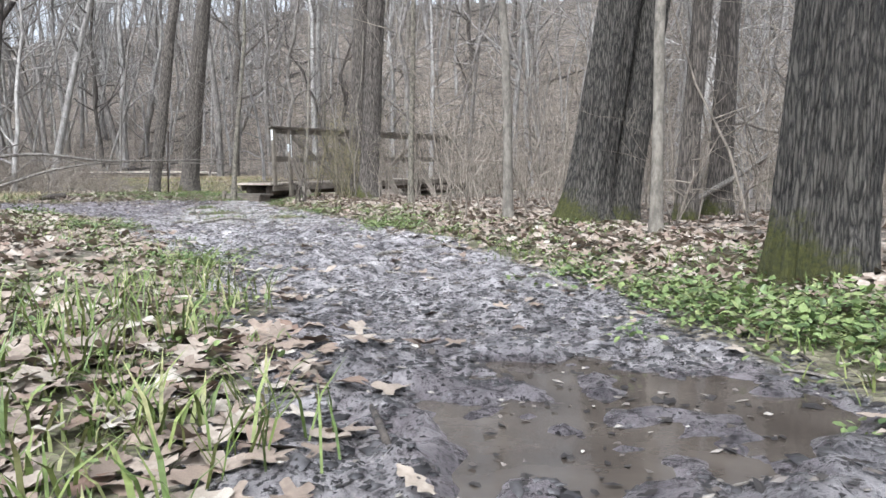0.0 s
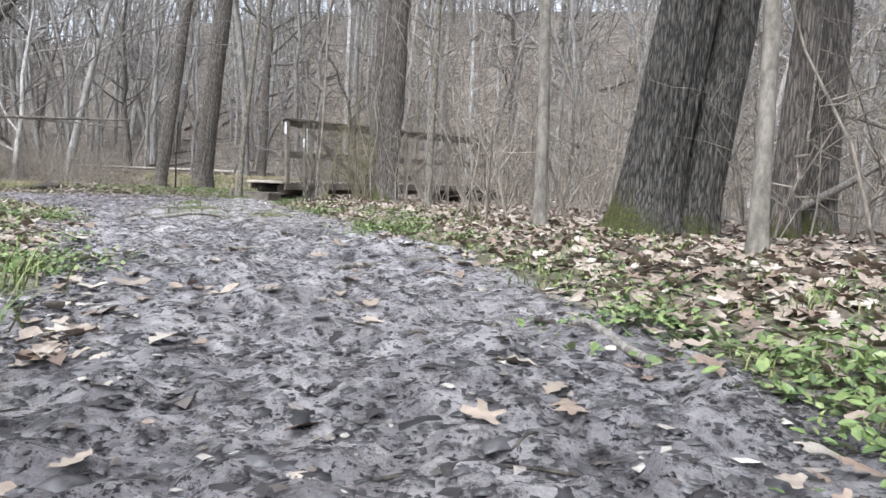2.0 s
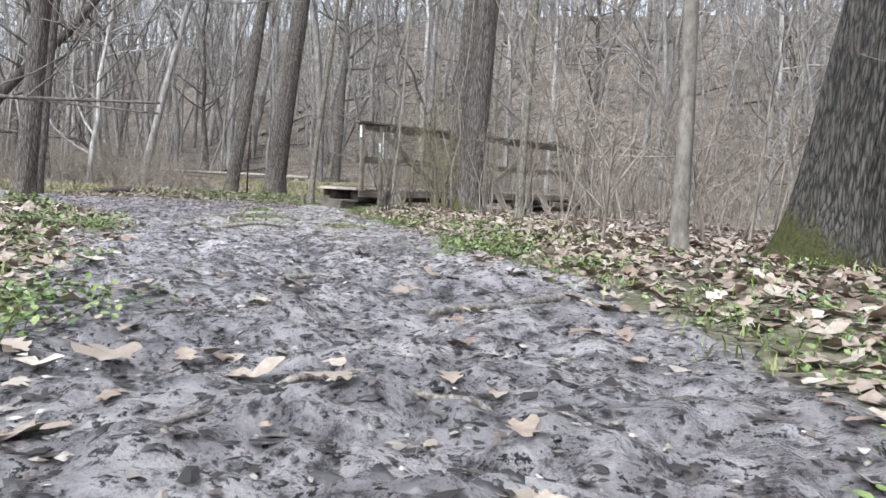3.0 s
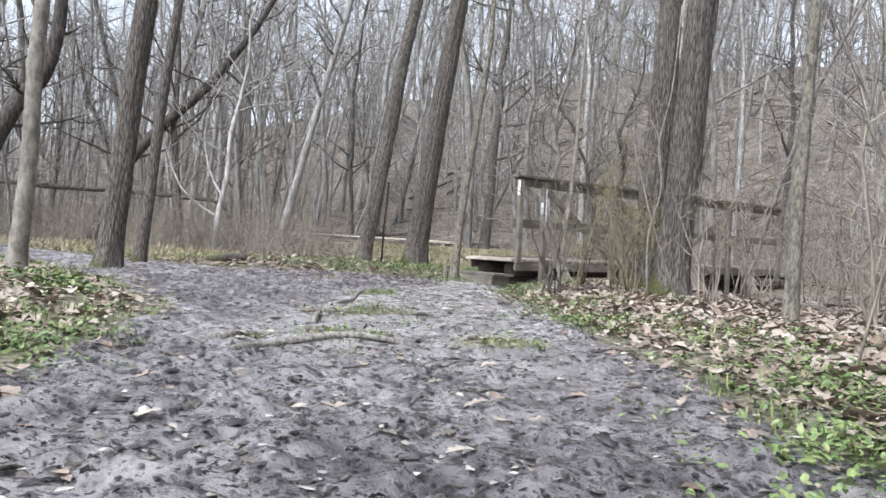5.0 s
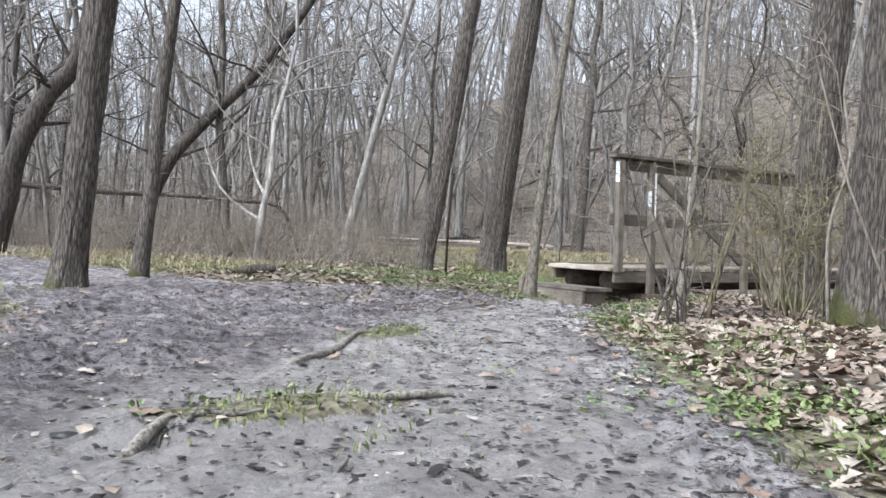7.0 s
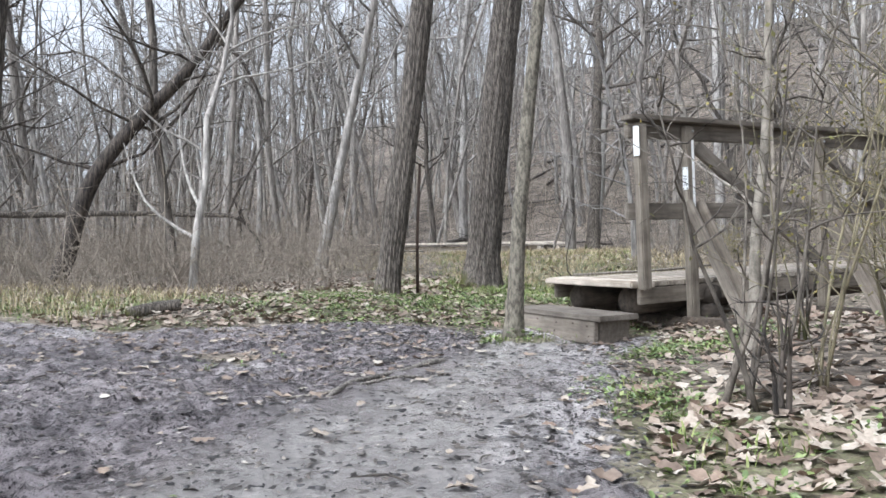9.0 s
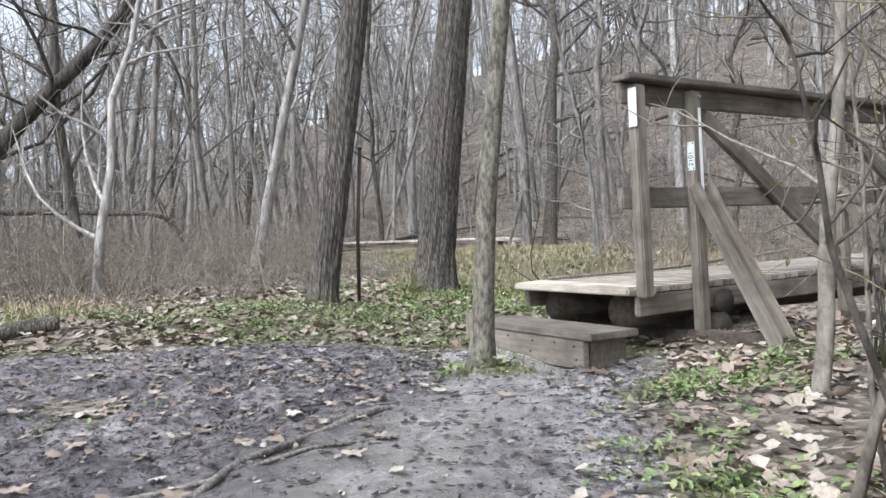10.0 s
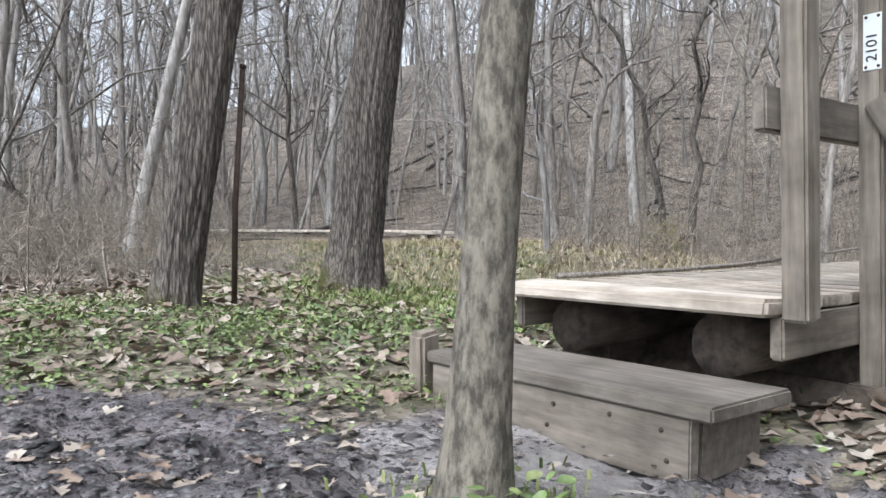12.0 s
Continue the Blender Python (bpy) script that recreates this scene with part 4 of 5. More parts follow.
for k in range(1900):
    x, y = (rng.uniform(-30, -10.5), rng.uniform(17.5, 36)) if k < 1500 else (rng.uniform(-8, 6), rng.uniform(28, 38))
    if not clear_of(x, y, 1.2) or (-13 < x < -10 and y < 21) or (-14 < x < -10 and y > 26 and rng.random() < 0.7) or (in_clearing(x, y) and rng.random() < 0.93):
        continue
    p = Vector((x, y, z_at(x, y) - 0.03))
    for _ in range(3):
        pts = bent(rng, p, (rng.gauss(0, 0.6), rng.gauss(0, 0.6), 1), rng.uniform(0.4, 1.7), 3, 0.2)
        brush.tube(pts, [0.009, 0.007, 0.005, 0.002], 3, cap=False)
        for _ in range(3):
            q = along(pts, rng.uniform(0.2, 0.98))
            bp = bent(rng, q, (rng.gauss(0, 1), rng.gauss(0, 1), rng.uniform(0, 1.2)), rng.uniform(0.2, 0.7), 2, 0.2)
            brush.tube(bp, [0.005, 0.004, 0.002], 3, cap=False)
tagged(new("undergrowth", brush.mesh("undergrowth", TWIG)), "tangle of bare thin brush stems under the trees", "undergrowth", kind="stuff")

# ---------------------------------------------------------------- crooked and fallen trees
def limb_mesh(pts, r0, r1, mat, sides=14, seed=0, rough=0.025, name="trunk"):
    rng = random.Random(seed)
    b = Buf()
    pts = [Vector(p) for p in pts]
    dense = []
    n = max(10, 4 * len(pts))
    for i in range(n + 1):
        t = i / n * (len(pts) - 1)
        k = min(int(t), len(pts) - 2)
        f = t - k
        p0, p1, p2, p3 = pts[max(k - 1, 0)], pts[k], pts[k + 1], pts[min(k + 2, len(pts) - 1)]
        dense.append(0.5 * (2 * p1 + (p2 - p0) * f + (2 * p0 - 5 * p1 + 4 * p2 - p3) * f * f + (3 * p1 - p0 - 3 * p2 + p3) * f**3))
    b.tube(dense, [r0 + (r1 - r0) * i / n for i in range(n + 1)], sides, rough, rng)
    return b.mesh(name, mat), dense


def crooked(name, label, category, pts, r0, r1, mat, twigs=0, seed=0, side_limbs=()):
    origin = Vector(pts[0])
    root = new(name)
    root.matrix_basis = Matrix.Translation(origin)
    local = [Vector(p) - origin for p in pts]
    me, line = limb_mesh(local, r0, r1, mat, seed=seed)
    part("trunk", me, root)
    for limb, ra, rb in side_limbs:
        m2, _ = limb_mesh([Vector(p) - origin for p in limb], ra, rb, mat, 8, seed, name="limb")
        part("limb", m2, root)
    if twigs:
        rng = random.Random(seed)
        c = Buf()
        for _ in range(twigs):
            t = rng.uniform(0.3, 1)
            i = min(int(t * (len(line) - 1)), len(line) - 2)
            a = rng.uniform(0, 6.28)
            branch(c, rng, line[i], (math.cos(a), math.sin(a), rng.uniform(-0.2, 1)), rng.uniform(0.8, 2.4), (r0 + (r1 - r0) * t) * 0.3, 2, kids=(3, 2))
        part("crown", c.mesh("crown", mat), root)
    return tagged(root, label, category)


crooked("leaning_tree", "dark bare tree leaning far over the clearing", "tree", [(-17.15, 21.9, -0.1), (-16.96, 22.15, 0.81), (-16.83, 22.33, 1.63), (-16.57, 22.64, 2.53), (-16.04, 23.24, 3.56), (-15.42, 23.89, 4.55), (-14.95, 24.34, 5.45), (-14.37, 24.86, 6.67), (-13.7, 25.35, 8.4), (-13.1, 25.8, 10.2), (-12.8, 26.0, 12.0)], 0.2, 0.045, BARK_DARK, 10, 31, [([(-15.0, 24.3, 5.3), (-14.62, 24.63, 4.9), (-14.34, 24.88, 4.18), (-14.25, 24.95, 3.7)], 0.05, 0.015)])
crooked("leaning_tree", "dark crooked tree with an arching trunk", "tree", [(-18.7, 19.6, -0.1), (-18.6, 19.8, 1.2), (-18.47, 19.95, 2.36), (-18.17, 20.38, 3.62), (-17.84, 20.81, 4.41), (-17.67, 21.02, 5.69), (-17.64, 21.06, 7.46), (-17.5, 21.2, 9.5)], 0.26, 0.13, BARK_DARK, 8, 32, [([(-17.65, 21.05, 6.4), (-17.34, 21.42, 6.82), (-16.83, 22.0, 7.42), (-16.2, 22.7, 7.6)], 0.09, 0.03), ([(-17.84, 20.81, 4.4), (-18.08, 20.5, 5.14), (-18.17, 20.37, 5.54)], 0.05, 0.02)])
crooked("fallen_tree", "long bare fallen tree propped level above the ground", "fallen tree", [(-24.5, 17.5, 0.2), (-21.43, 20.77, 1.6), (-20.81, 21.85, 1.73), (-19.93, 23.19, 1.69), (-18.88, 24.55, 1.73), (-17.66, 25.89, 1.68), (-16.74, 26.77, 1.5), (-16.3, 27.2, 0.1)], 0.1, 0.045, BARK_MID, 8, 33)
crooked("fallen_branch", "bare grey branch propped against the oaks", "branch", [(3.0, 10.3, 0.08), (3.29, 10.22, 0.23), (3.66, 10.1, 0.46), (4.06, 9.94, 0.74), (4.43, 9.77, 1.07), (4.9, 9.5, 1.6)], 0.045, 0.03, DEADWOOD, 3, 34)
crooked("fallen_branch", "thin dead branch lying across brush", "branch", [(3.6, 10.9, 0.2), (4.05, 10.7, 1.32), (4.57, 10.48, 1.25), (5.01, 10.27, 1.29), (5.9, 9.9, 1.2)], 0.035, 0.02, DEADWOOD, 4, 35)
crooked("fallen_branch", "pale thin branches reaching over the trail edge", "branch", [(-4.6, 5.2, 0.1), (-3.9, 5.7, 0.7), (-3.43, 6.0, 0.82), (-3.09, 6.21, 0.85), (-2.64, 6.45, 0.8), (-1.77, 6.8, 0.82)], 0.022, 0.006, DEADWOOD, 6, 36, [([(-4.2, 5.5, 0.35), (-3.45, 5.99, 0.57), (-3.02, 6.25, 0.73), (-2.52, 6.51, 0.8), (-1.77, 6.79, 0.77)], 0.014, 0.004)])
crooked("log", "short dark log lying on leaf litter", "log", [(-10.42, 18.7, z_at(-10.42, 18.7) + 0.05), (-10.2, 18.9, z_at(-10.2, 18.9) + 0.09), (-10.0, 19.12, z_at(-10, 19.12) + 0.09)], 0.075, 0.07, BARK_MID, 0, 37)
crooked("log", "dark dead log lying in the far grass", "log", [(-7.6, 25.0, z_at(-7.6, 25) + 0.04), (-7.0, 24.6, z_at(-7, 24.6) + 0.06), (-6.3, 24.4, z_at(-6.3, 24.4) + 0.05)], 0.05, 0.03, BARK_DARK, 2, 38)

pole = new("iron_pole")
pole.matrix_basis = pose(-8.36, 21.75, z_at(-8.36, 21.75) - 0.1)
tagged(pole, "rusty thin iron fence pole standing by a tree", "pole")
b = Buf()
b.tube([(0, 0, 0), (0.01, 0, 0.9), (0.06, 0.02, 1.9)], [0.022, 0.022, 0.02], 8)
part("shaft", b.mesh("shaft", RUST), pole)
b = Buf()
b.tube([(0.06, 0.02, 1.885), (0.061, 0.02, 1.91)], [0.026, 0.024], 8)
part("cap", b.mesh("cap", RUST), pole)

# far boardwalk: planks on sleepers
walkway = new("boardwalk")
walkway.matrix_basis = pose(-13.6, 38.0, z_at(-13.6, 38.0) + 0.08)
tagged(walkway, "low pale plank boardwalk crossing the wet clearing", "boardwalk")
bw_mesh = [bm_mesh("plank", board(0.24, 1.2, 0.07, 0.006, 0.004, k), WOOD_PALE) for k in range(3)]
k = 0
for a, b2 in (((-6.6, -1.9), (0.0, 0.0)), ((0.0, 0.0), (1.3, -2.1))):
    a, b2 = Vector((*a, 0)), Vector((*b2, 0))
    d = b2 - a
    turn = math.degrees(math.atan2(d.y, d.x))
    n = int(d.length / 0.25)
    for i in range(n):
        q = a + d * ((i + 0.5) / n)
        part("plank", bw_mesh[k % 3], walkway, m=pose(q.x, q.y, 0.2 - (0.0 if d.x > 3 else 0.06 * i / n), 0, random.uniform(-1, 1), turn))
        k += 1
    for off in (-0.3, 0.3):
        side = Vector((-d.y, d.x, 0)).normalized() * off
        slanted("sleeper", a + side + Vector((0, 0, 0.0)), b2 + side + Vector((0, 0, -0.05)), 0.3, 0.12, walkway, WOOD_PALE)

# ---------------------------------------------------------------- roots and sticks on the trail
def root_thing(name, label, category, pts, r0, r1, mat, lift, seed, sides=8):
    line = [(x, y, z_at(x, y) + lift - ((0.085 if category == "root" else 0.035) if k in (0, len(pts) - 1) else 0)) for k, (x, y) in enumerate(pts)]
    origin = Vector(line[0])
    me, _ = limb_mesh([Vector(p) - origin for p in line], (0.55 if category == "root" else 0.62) * r0, (0.55 if category == "root" else 0.62) * r1, mat, sides, seed, 0.13 if category == "root" else 0.06, name)
    ob = new(name, me)
    ob.matrix_basis = Matrix.Translation(origin)
    return tagged(ob, label, category)


ROOTS = [
    ([(-0.45, 6.45), (-0.37, 6.6), (-0.12, 6.85), (0.16, 7.3), (0.3, 7.1), (0.5, 7.2)], 0.035, 0.05),
    ([(-1.4, 6.95), (-1.23, 7.05), (-1.11, 7.3), (-0.89, 7.29), (-0.61, 7.13), (-0.4, 7.1)], 0.03, 0.02),
    ([(-0.55, 5.15), (-0.46, 5.2), (-0.38, 5.3), (-0.26, 5.35), (-0.15, 5.3), (-0.04, 5.34), (0.09, 5.38)], 0.022, 0.014),
]
ROOTS_AT_FORK = [
    ([(-3.5, 9.9), (-3.38, 10.15), (-3.42, 10.5), (-3.15, 10.72), (-2.98, 10.8), (-2.84, 10.89), (-2.6, 11.1)], 0.036, 0.028),
    ([(-3.85, 10.3), (-3.7, 10.53), (-3.66, 10.78), (-3.55, 10.95), (-3.42, 11.02), (-3.2, 11.2)], 0.046, 0.026),
    ([(-2.6, 10.95), (-2.48, 11.17), (-2.42, 11.45), (-2.33, 11.56), (-2.23, 11.53), (-2.0, 11.5)], 0.05, 0.024),
    ([(-3.7, 11.4), (-3.86, 11.73), (-3.99, 12.15), (-3.92, 12.38), (-3.69, 12.61), (-3.5, 12.93), (-3.42, 13.2)], 0.034, 0.026),
    ([(-4.4, 12.85), (-4.52, 13.2), (-4.62, 13.65), (-4.76, 14.1), (-4.72, 14.5)], 0.04, 0.022),
    ([(-5.5, 16.2), (-5.58, 16.6), (-5.63, 16.95), (-5.66, 17.34), (-5.6, 17.69), (-5.52, 17.91)], 0.028, 0.042),
    ([(-6.0, 16.1), (-5.62, 16.5), (-5.45, 17.0), (-5.36, 17.45)], 0.022, 0.014),
]
for k, (line, r0, r1) in enumerate(ROOTS + ROOTS_AT_FORK):
    tagged(root_thing("tree_root", "worn grey tree root exposed in the muddy trail", "root", line, r0 * (1.2 if 2 < k < 8 else 1), r1 * (1.2 if 2 < k < 8 else 1), ROOT_WOOD, 0.012 if 2 < k < 8 else 0.008, 60 + k), group="roots across the trail")
rng = random.Random(64)
for line, r0, r1 in ROOTS_AT_FORK[:4]:
    for k in (1, 2, 3):
        (x0, y0), (x1, y1) = line[k], line[k + 1]
        bx, by = x1 - x0, y1 - y0
        w = rng.choice((-1, 1)) * rng.uniform(0.4, 0.9)
        side = [(x0, y0)]
        for j in range(4):
            w += rng.uniform(-0.35, 0.35)
            side.append((side[-1][0] + 0.28 * (bx * math.cos(w) - by * math.sin(w)) + rng.uniform(-0.02, 0.02), side[-1][1] + 0.28 * (bx * math.sin(w) + by * math.cos(w))))
        tagged(root_thing("tree_root", "thin side root of a worn grey tree root", "root", side, r0 * 0.55, r0 * 0.22, ROOT_WOOD, 0.008, 70 + k, 6), group="roots across the trail")
STICKS = [
    ([(0.81, 4.95), (0.87, 4.75), (0.98, 4.5), (1.08, 4.28)], 0.022, 0.03, DEADWOOD, "thick bare grey stick lying on mud"),
    ([(0.25, 4.66), (0.33, 4.62), (0.42, 4.53)], 0.012, 0.008, BARK_DARK, "dark wet stick on mud"),
    ([(0.06, 2.46), (0.14, 2.1), (0.21, 1.84)], 0.014, 0.018, BARK_DARK, "dark broken stick beside the puddle"),
    ([(-0.6, 4.7), (-0.56, 4.9), (-0.5, 5.08)], 0.009, 0.012, DEADWOOD, "pale thin stick on mud"),
    ([(-2.76, 7.67), (-2.39, 7.43), (-2.18, 7.36)], 0.02, 0.014, BARK_DARK, "dark stick at the trail edge"),
    ([(-3.7, 9.06), (-3.1, 7.84)], 0.016, 0.01, DEADWOOD, "grey stick at the trail edge"),
    ([(-3.07, 11.57), (-3.2, 11.8), (-3.33, 12.09)], 0.014, 0.01, DEADWOOD, "short pale stick standing off a root"),
    ([(-2.9, 9.9), (-2.7, 10.2), (-2.62, 10.5)], 0.01, 0.006, BARK_DARK, "thin dark twig on mud"),
    ([(0.3, 3.5), (0.6, 3.6), (0.95, 3.55)], 0.008, 0.005, BARK_DARK, "thin dark twig on mud"),
    ([(-4.6, 15.2), (-4.4, 15.35), (-4.2, 15.3)], 0.009, 0.005, BARK_DARK, "thin dark twig on mud"),
    ([(0.9, 1.75), (1.05, 1.8), (1.25, 1.86)], 0.008, 0.004, DEADWOOD, "thin pale twig in the puddle"),
    ([(0.6, 1.35), (0.72, 1.5), (0.78, 1.62)], 0.016, 0.01, BARK_DARK, "dark stick in the puddle"),
]
trng = random.Random(87)
while len(STICKS) < 62:
    x, y = trng.uniform(-8.5, 1.8), trng.uniform(2.6, 19.6)
    if gap_at(x, y) > 0.4 or wet_at(x, y) > 0.3:
        continue
    w, n = trng.uniform(0, 6.28), trng.uniform(0.12, 0.4)
    bend = trng.uniform(-0.5, 0.5)
    mid = (x + 0.5 * n * math.cos(w), y + 0.5 * n * math.sin(w))
    pale = trng.random() < 0.45
    STICKS.append(([(x, y), mid, (mid[0] + 0.5 * n * math.cos(w + bend), mid[1] + 0.5 * n * math.sin(w + bend))], trng.uniform(0.006, 0.013), 0.005, DEADWOOD if pale else BARK_DARK, "thin pale twig on the muddy trail" if pale else "thin dark twig on the muddy trail"))
for k, (line, r0, r1, mat, label) in enumerate(STICKS):
    tagged(root_thing("stick", label, "stick", line, r0, r1, mat, 0.012, 80 + k, 7), group="sticks on the trail")

# ---------------------------------------------------------------- shrubs
def make_shrub(seed, stems, h, r, spread, mat, buds=0, bud_mat=None, side=0.4):
    rng = random.Random(seed)
    root = new("shrub")
    bud = Buf()
    for _ in range(stems):
        b = Buf()
        a = rng.uniform(0, 6.28)
        foot = Vector((rng.gauss(0, spread * 0.25), rng.gauss(0, spread * 0.25), -0.05))
        pts = bent(rng, foot, (math.cos(a) * spread, math.sin(a) * spread, 1.6), h * rng.uniform(0.55, 1.1), 7, 0.1, 0.06)
        rr = r * rng.uniform(0.5, 1.1)
        b.tube(pts, [rr * (1 - 0.11 * i) for i in range(8)], 7, 0.05, rng)
        for _ in range(6):
            t = rng.uniform(0.25, 1)
            q = along(pts, t)
            a2 = rng.uniform(0, 6.28)
            bp = bent(rng, q, (math.cos(a2), math.sin(a2), rng.uniform(0.1, 1.2)), h * rng.uniform(0.15, 1.0) * side, 4, 0.18, 0.04)
            b.tube(bp, [rr * 0.4 * (1 - 0.2 * i) + 0.001 for i in range(5)], 4, cap=False)
            for _ in range(3):
                q2 = along(bp, rng.uniform(0.3, 1))
                tp = bent(rng, q2, (rng.gauss(0, 1), rng.gauss(0, 1), rng.gauss(0.4, 0.5)), h * rng.uniform(0.05, 0.14), 2, 0.2)
                b.tube(tp, [rr * 0.18, rr * 0.14, 0.001], 3, cap=False)
                for _ in range(buds):
                    c = along(tp, rng.uniform(0.2, 1))
                    s = rng.uniform(0.008, 0.02)
                    d = Vector((rng.gauss(0, 1), rng.gauss(0, 1), rng.gauss(0, 1))).normalized() * s
                    e = Vector((rng.gauss(0, 1), rng.gauss(0, 1), rng.gauss(0, 1))).normalized() * s
                    bud.add([tuple(c), tuple(c + d), tuple(c + d + e), tuple(c + e)], [(0, 1, 2, 3)])
        part("stem", b.mesh("stem", mat), root)
    if bud.v:
        tagged(part("bud_spray", bud.mesh("bud_spray", bud_mat, False), root, "small yellow-green buds"), kind="stuff")
    return root


def shrub(label, x, y, *args, turn=0.0):
    o = make_shrub(*args)
    place(o, x, y, turn=turn)
    return tagged(o, label, "shrub", "bare shrubs by the footbridge")


shrub("bare dark multi-stemmed shrub beside the trail", -3.42, 16.95, 201, 6, 2.6, 0.019, 0.32, SHRUB_STEM, 1, BUD, 0.17)
shrub("olive shoots in front of the footbridge", -3.2, 17.3, 221, 6, 2.2, 0.009, 0.4, OLIVE_TWIG, 3, BUD, 0.25)
shrub("low broken shrub stems in leaf litter", -3.22, 16.75, 202, 3, 0.8, 0.022, 0.2, BARK_DARK)
shrub("thicket of olive stems with small yellow buds", -2.35, 17.6, 203, 17, 2.0, 0.013, 0.5, OLIVE_TWIG, 2, BUD)
shrub("thicket of olive stems with small yellow buds", -2.7, 18.6, 204, 15, 2.3, 0.013, 0.5, OLIVE_TWIG, 2, BUD)
shrub("bare thin shrub before the footbridge", -3.3, 18.9, 205, 4, 2.0, 0.015, 0.25, BARK_MID, 1, BUD, 0.2)
shrub("bare thin shrub before the footbridge", -2.7, 20.2, 206, 6, 2.4, 0.014, 0.35, TWIG, 1, BUD, 0.25)
shrub("grey brush near the trail", -1.3, 15.8, 207, 8, 1.9, 0.013, 0.4, TWIG, 1, BUD)
shrub("grey brush near the trail", -0.9, 17.9, 208, 9, 2.4, 0.014, 0.4, TWIG, 1, BUD)
shrub("pale tangle of dead branches at the foot of the hillside", -8.0, 33.2, 213, 11, 2.4, 0.016, 1.3, DEADWOOD)
shrub("low green budding shrub at the foot of the hillside", -6.0, 32.4, 214, 16, 1.1, 0.01, 0.9, OLIVE_TWIG, 7, BUD)
shrub("low brush pile of fallen twigs", -13.0, 21.6, 209, 16, 1.3, 0.012, 1.3, TWIG)
shrub("low brush pile of fallen twigs", -14.4, 22.2, 210, 16, 1.5, 0.012, 1.3, TWIG)
shrub("bare brush at the foot of the trees", 2.6, 8.1, 211, 6, 1.4, 0.008, 0.5, TWIG)
shrub("bare brush at the foot of the trees", 3.6, 7.4, 212, 9, 1.8, 0.009, 0.5, TWIG)
crooked("young_tree", "pale slim stem with dead yellow leaves by the footbridge", "tree", [(-3.62, 18.3, 0.0), (-3.58, 18.37, 0.38), (-3.57, 18.37, 0.7), (-3.55, 18.37, 1.02), (-3.5, 18.39, 1.5), (-3.46, 18.4, 2.6), (-3.4, 18.4, 4.5)], 0.042, 0.02, BARK_PALE, 2, 41)

crooked("vine", "pale dead vine hanging on a tree trunk", "vine", [(-2.12, 17.02, z_at(-2.12, 17.02)), (-2.15, 17.0, 0.9), (-2.02, 16.96, 1.5), (-2.08, 16.95, 2.1), (-1.96, 16.97, 2.8), (-1.9, 17.0, 3.9)], 0.014, 0.008, BARK_PALE, 0, 45)

# ---------------------------------------------------------------- leaf litter
OAK = [(i / 12, max(0.015, math.sin(math.pi * min(1, (i / 12) * 0.93 + 0.03)) ** 0.7 * (0.235 - 0.1 * math.cos(2 * math.pi * (3.4 * i / 12 - 0.15))))) for i in range(13)]
SIMPLE = [(0.0, 0.02), (0.25, 0.26), (0.4, 0.14), (0.62, 0.3), (1.0, 0.03)]


def leaf_shape(rows, curl, cup, twist, skew=0.0):
    vs, fs = [], []
    for i, (t, w) in enumerate(rows):
        bend = curl * (t - 0.5) ** 2
        for s in (-1, 0, 1):
            z = bend + cup * (w * s) ** 2 * 4 + twist * s * w * (t - 0.5) - (0.03 if s == 0 else 0)
            vs.append((t - 0.5 + skew * abs(s) * w, s * w, z))
        if i:
            q = 3 * i
            fs += [(q - 3, q - 2, q + 1, q), (q - 2, q - 1, q + 2, q + 1)]
    return np.array(vs), fs




def palmate_leaf(rng):
    """A five-lobed, toothed dry leaf, curled at its tips."""
    vs, fs = [(0, 0, 0)], []
    n = 30
    curl, cup, ph = rng.uniform(-0.5, 0.9), rng.uniform(0.1, 0.6), rng.uniform(0, 6.28)
    for ring in (0.5, 1.0):
        for k in range(n):
            w = 2 * math.pi * k / n
            lobe = abs(math.cos(2.5 * w)) ** 1.6
            r = (0.2 + 0.34 * lobe * (0.8 + 0.2 * math.cos(w)) + (0.03 if k % 2 else -0.02)) * ring
            r *= 0.6 if ring == 0.5 else 1
            x, y = r * math.cos(w), r * math.sin(w)
            z = cup * r * r + curl * x * x * 0.8 + 0.05 * ring * math.sin(3 * w + ph) * r / 0.4
            vs.append((x, y, z))
    for k in range(n):
        j = (k + 1) % n
        fs += [(0, 1 + k, 1 + j), (1 + k, 1 + n + k, 1 + n + j, 1 + j)]
    return np.array(vs), fs


rng = random.Random(21)
near_shapes = [leaf_shape(OAK, rng.uniform(-0.45, 0.5), rng.uniform(-0.25, 0.35), rng.uniform(-0.3, 0.3), rng.uniform(0.1, 0.4)) for _ in range(6)] + [palmate_leaf(rng) for _ in range(5)]
far_shapes = [leaf_shape(SIMPLE, rng.uniform(-0.6, 0.7), rng.uniform(-0.3, 0.4), rng.uniform(-0.5, 0.5), 0.3) for _ in range(5)]


def leaf_pose(rng, x, y, lift, tilt):
    return np.array((Matrix.Translation((x, y, z_at(x, y) + lift)) @ pose(0, 0, 0, rng.gauss(0, tilt), rng.gauss(0, tilt), rng.uniform(0, 360)))[:])


litter = Buf()


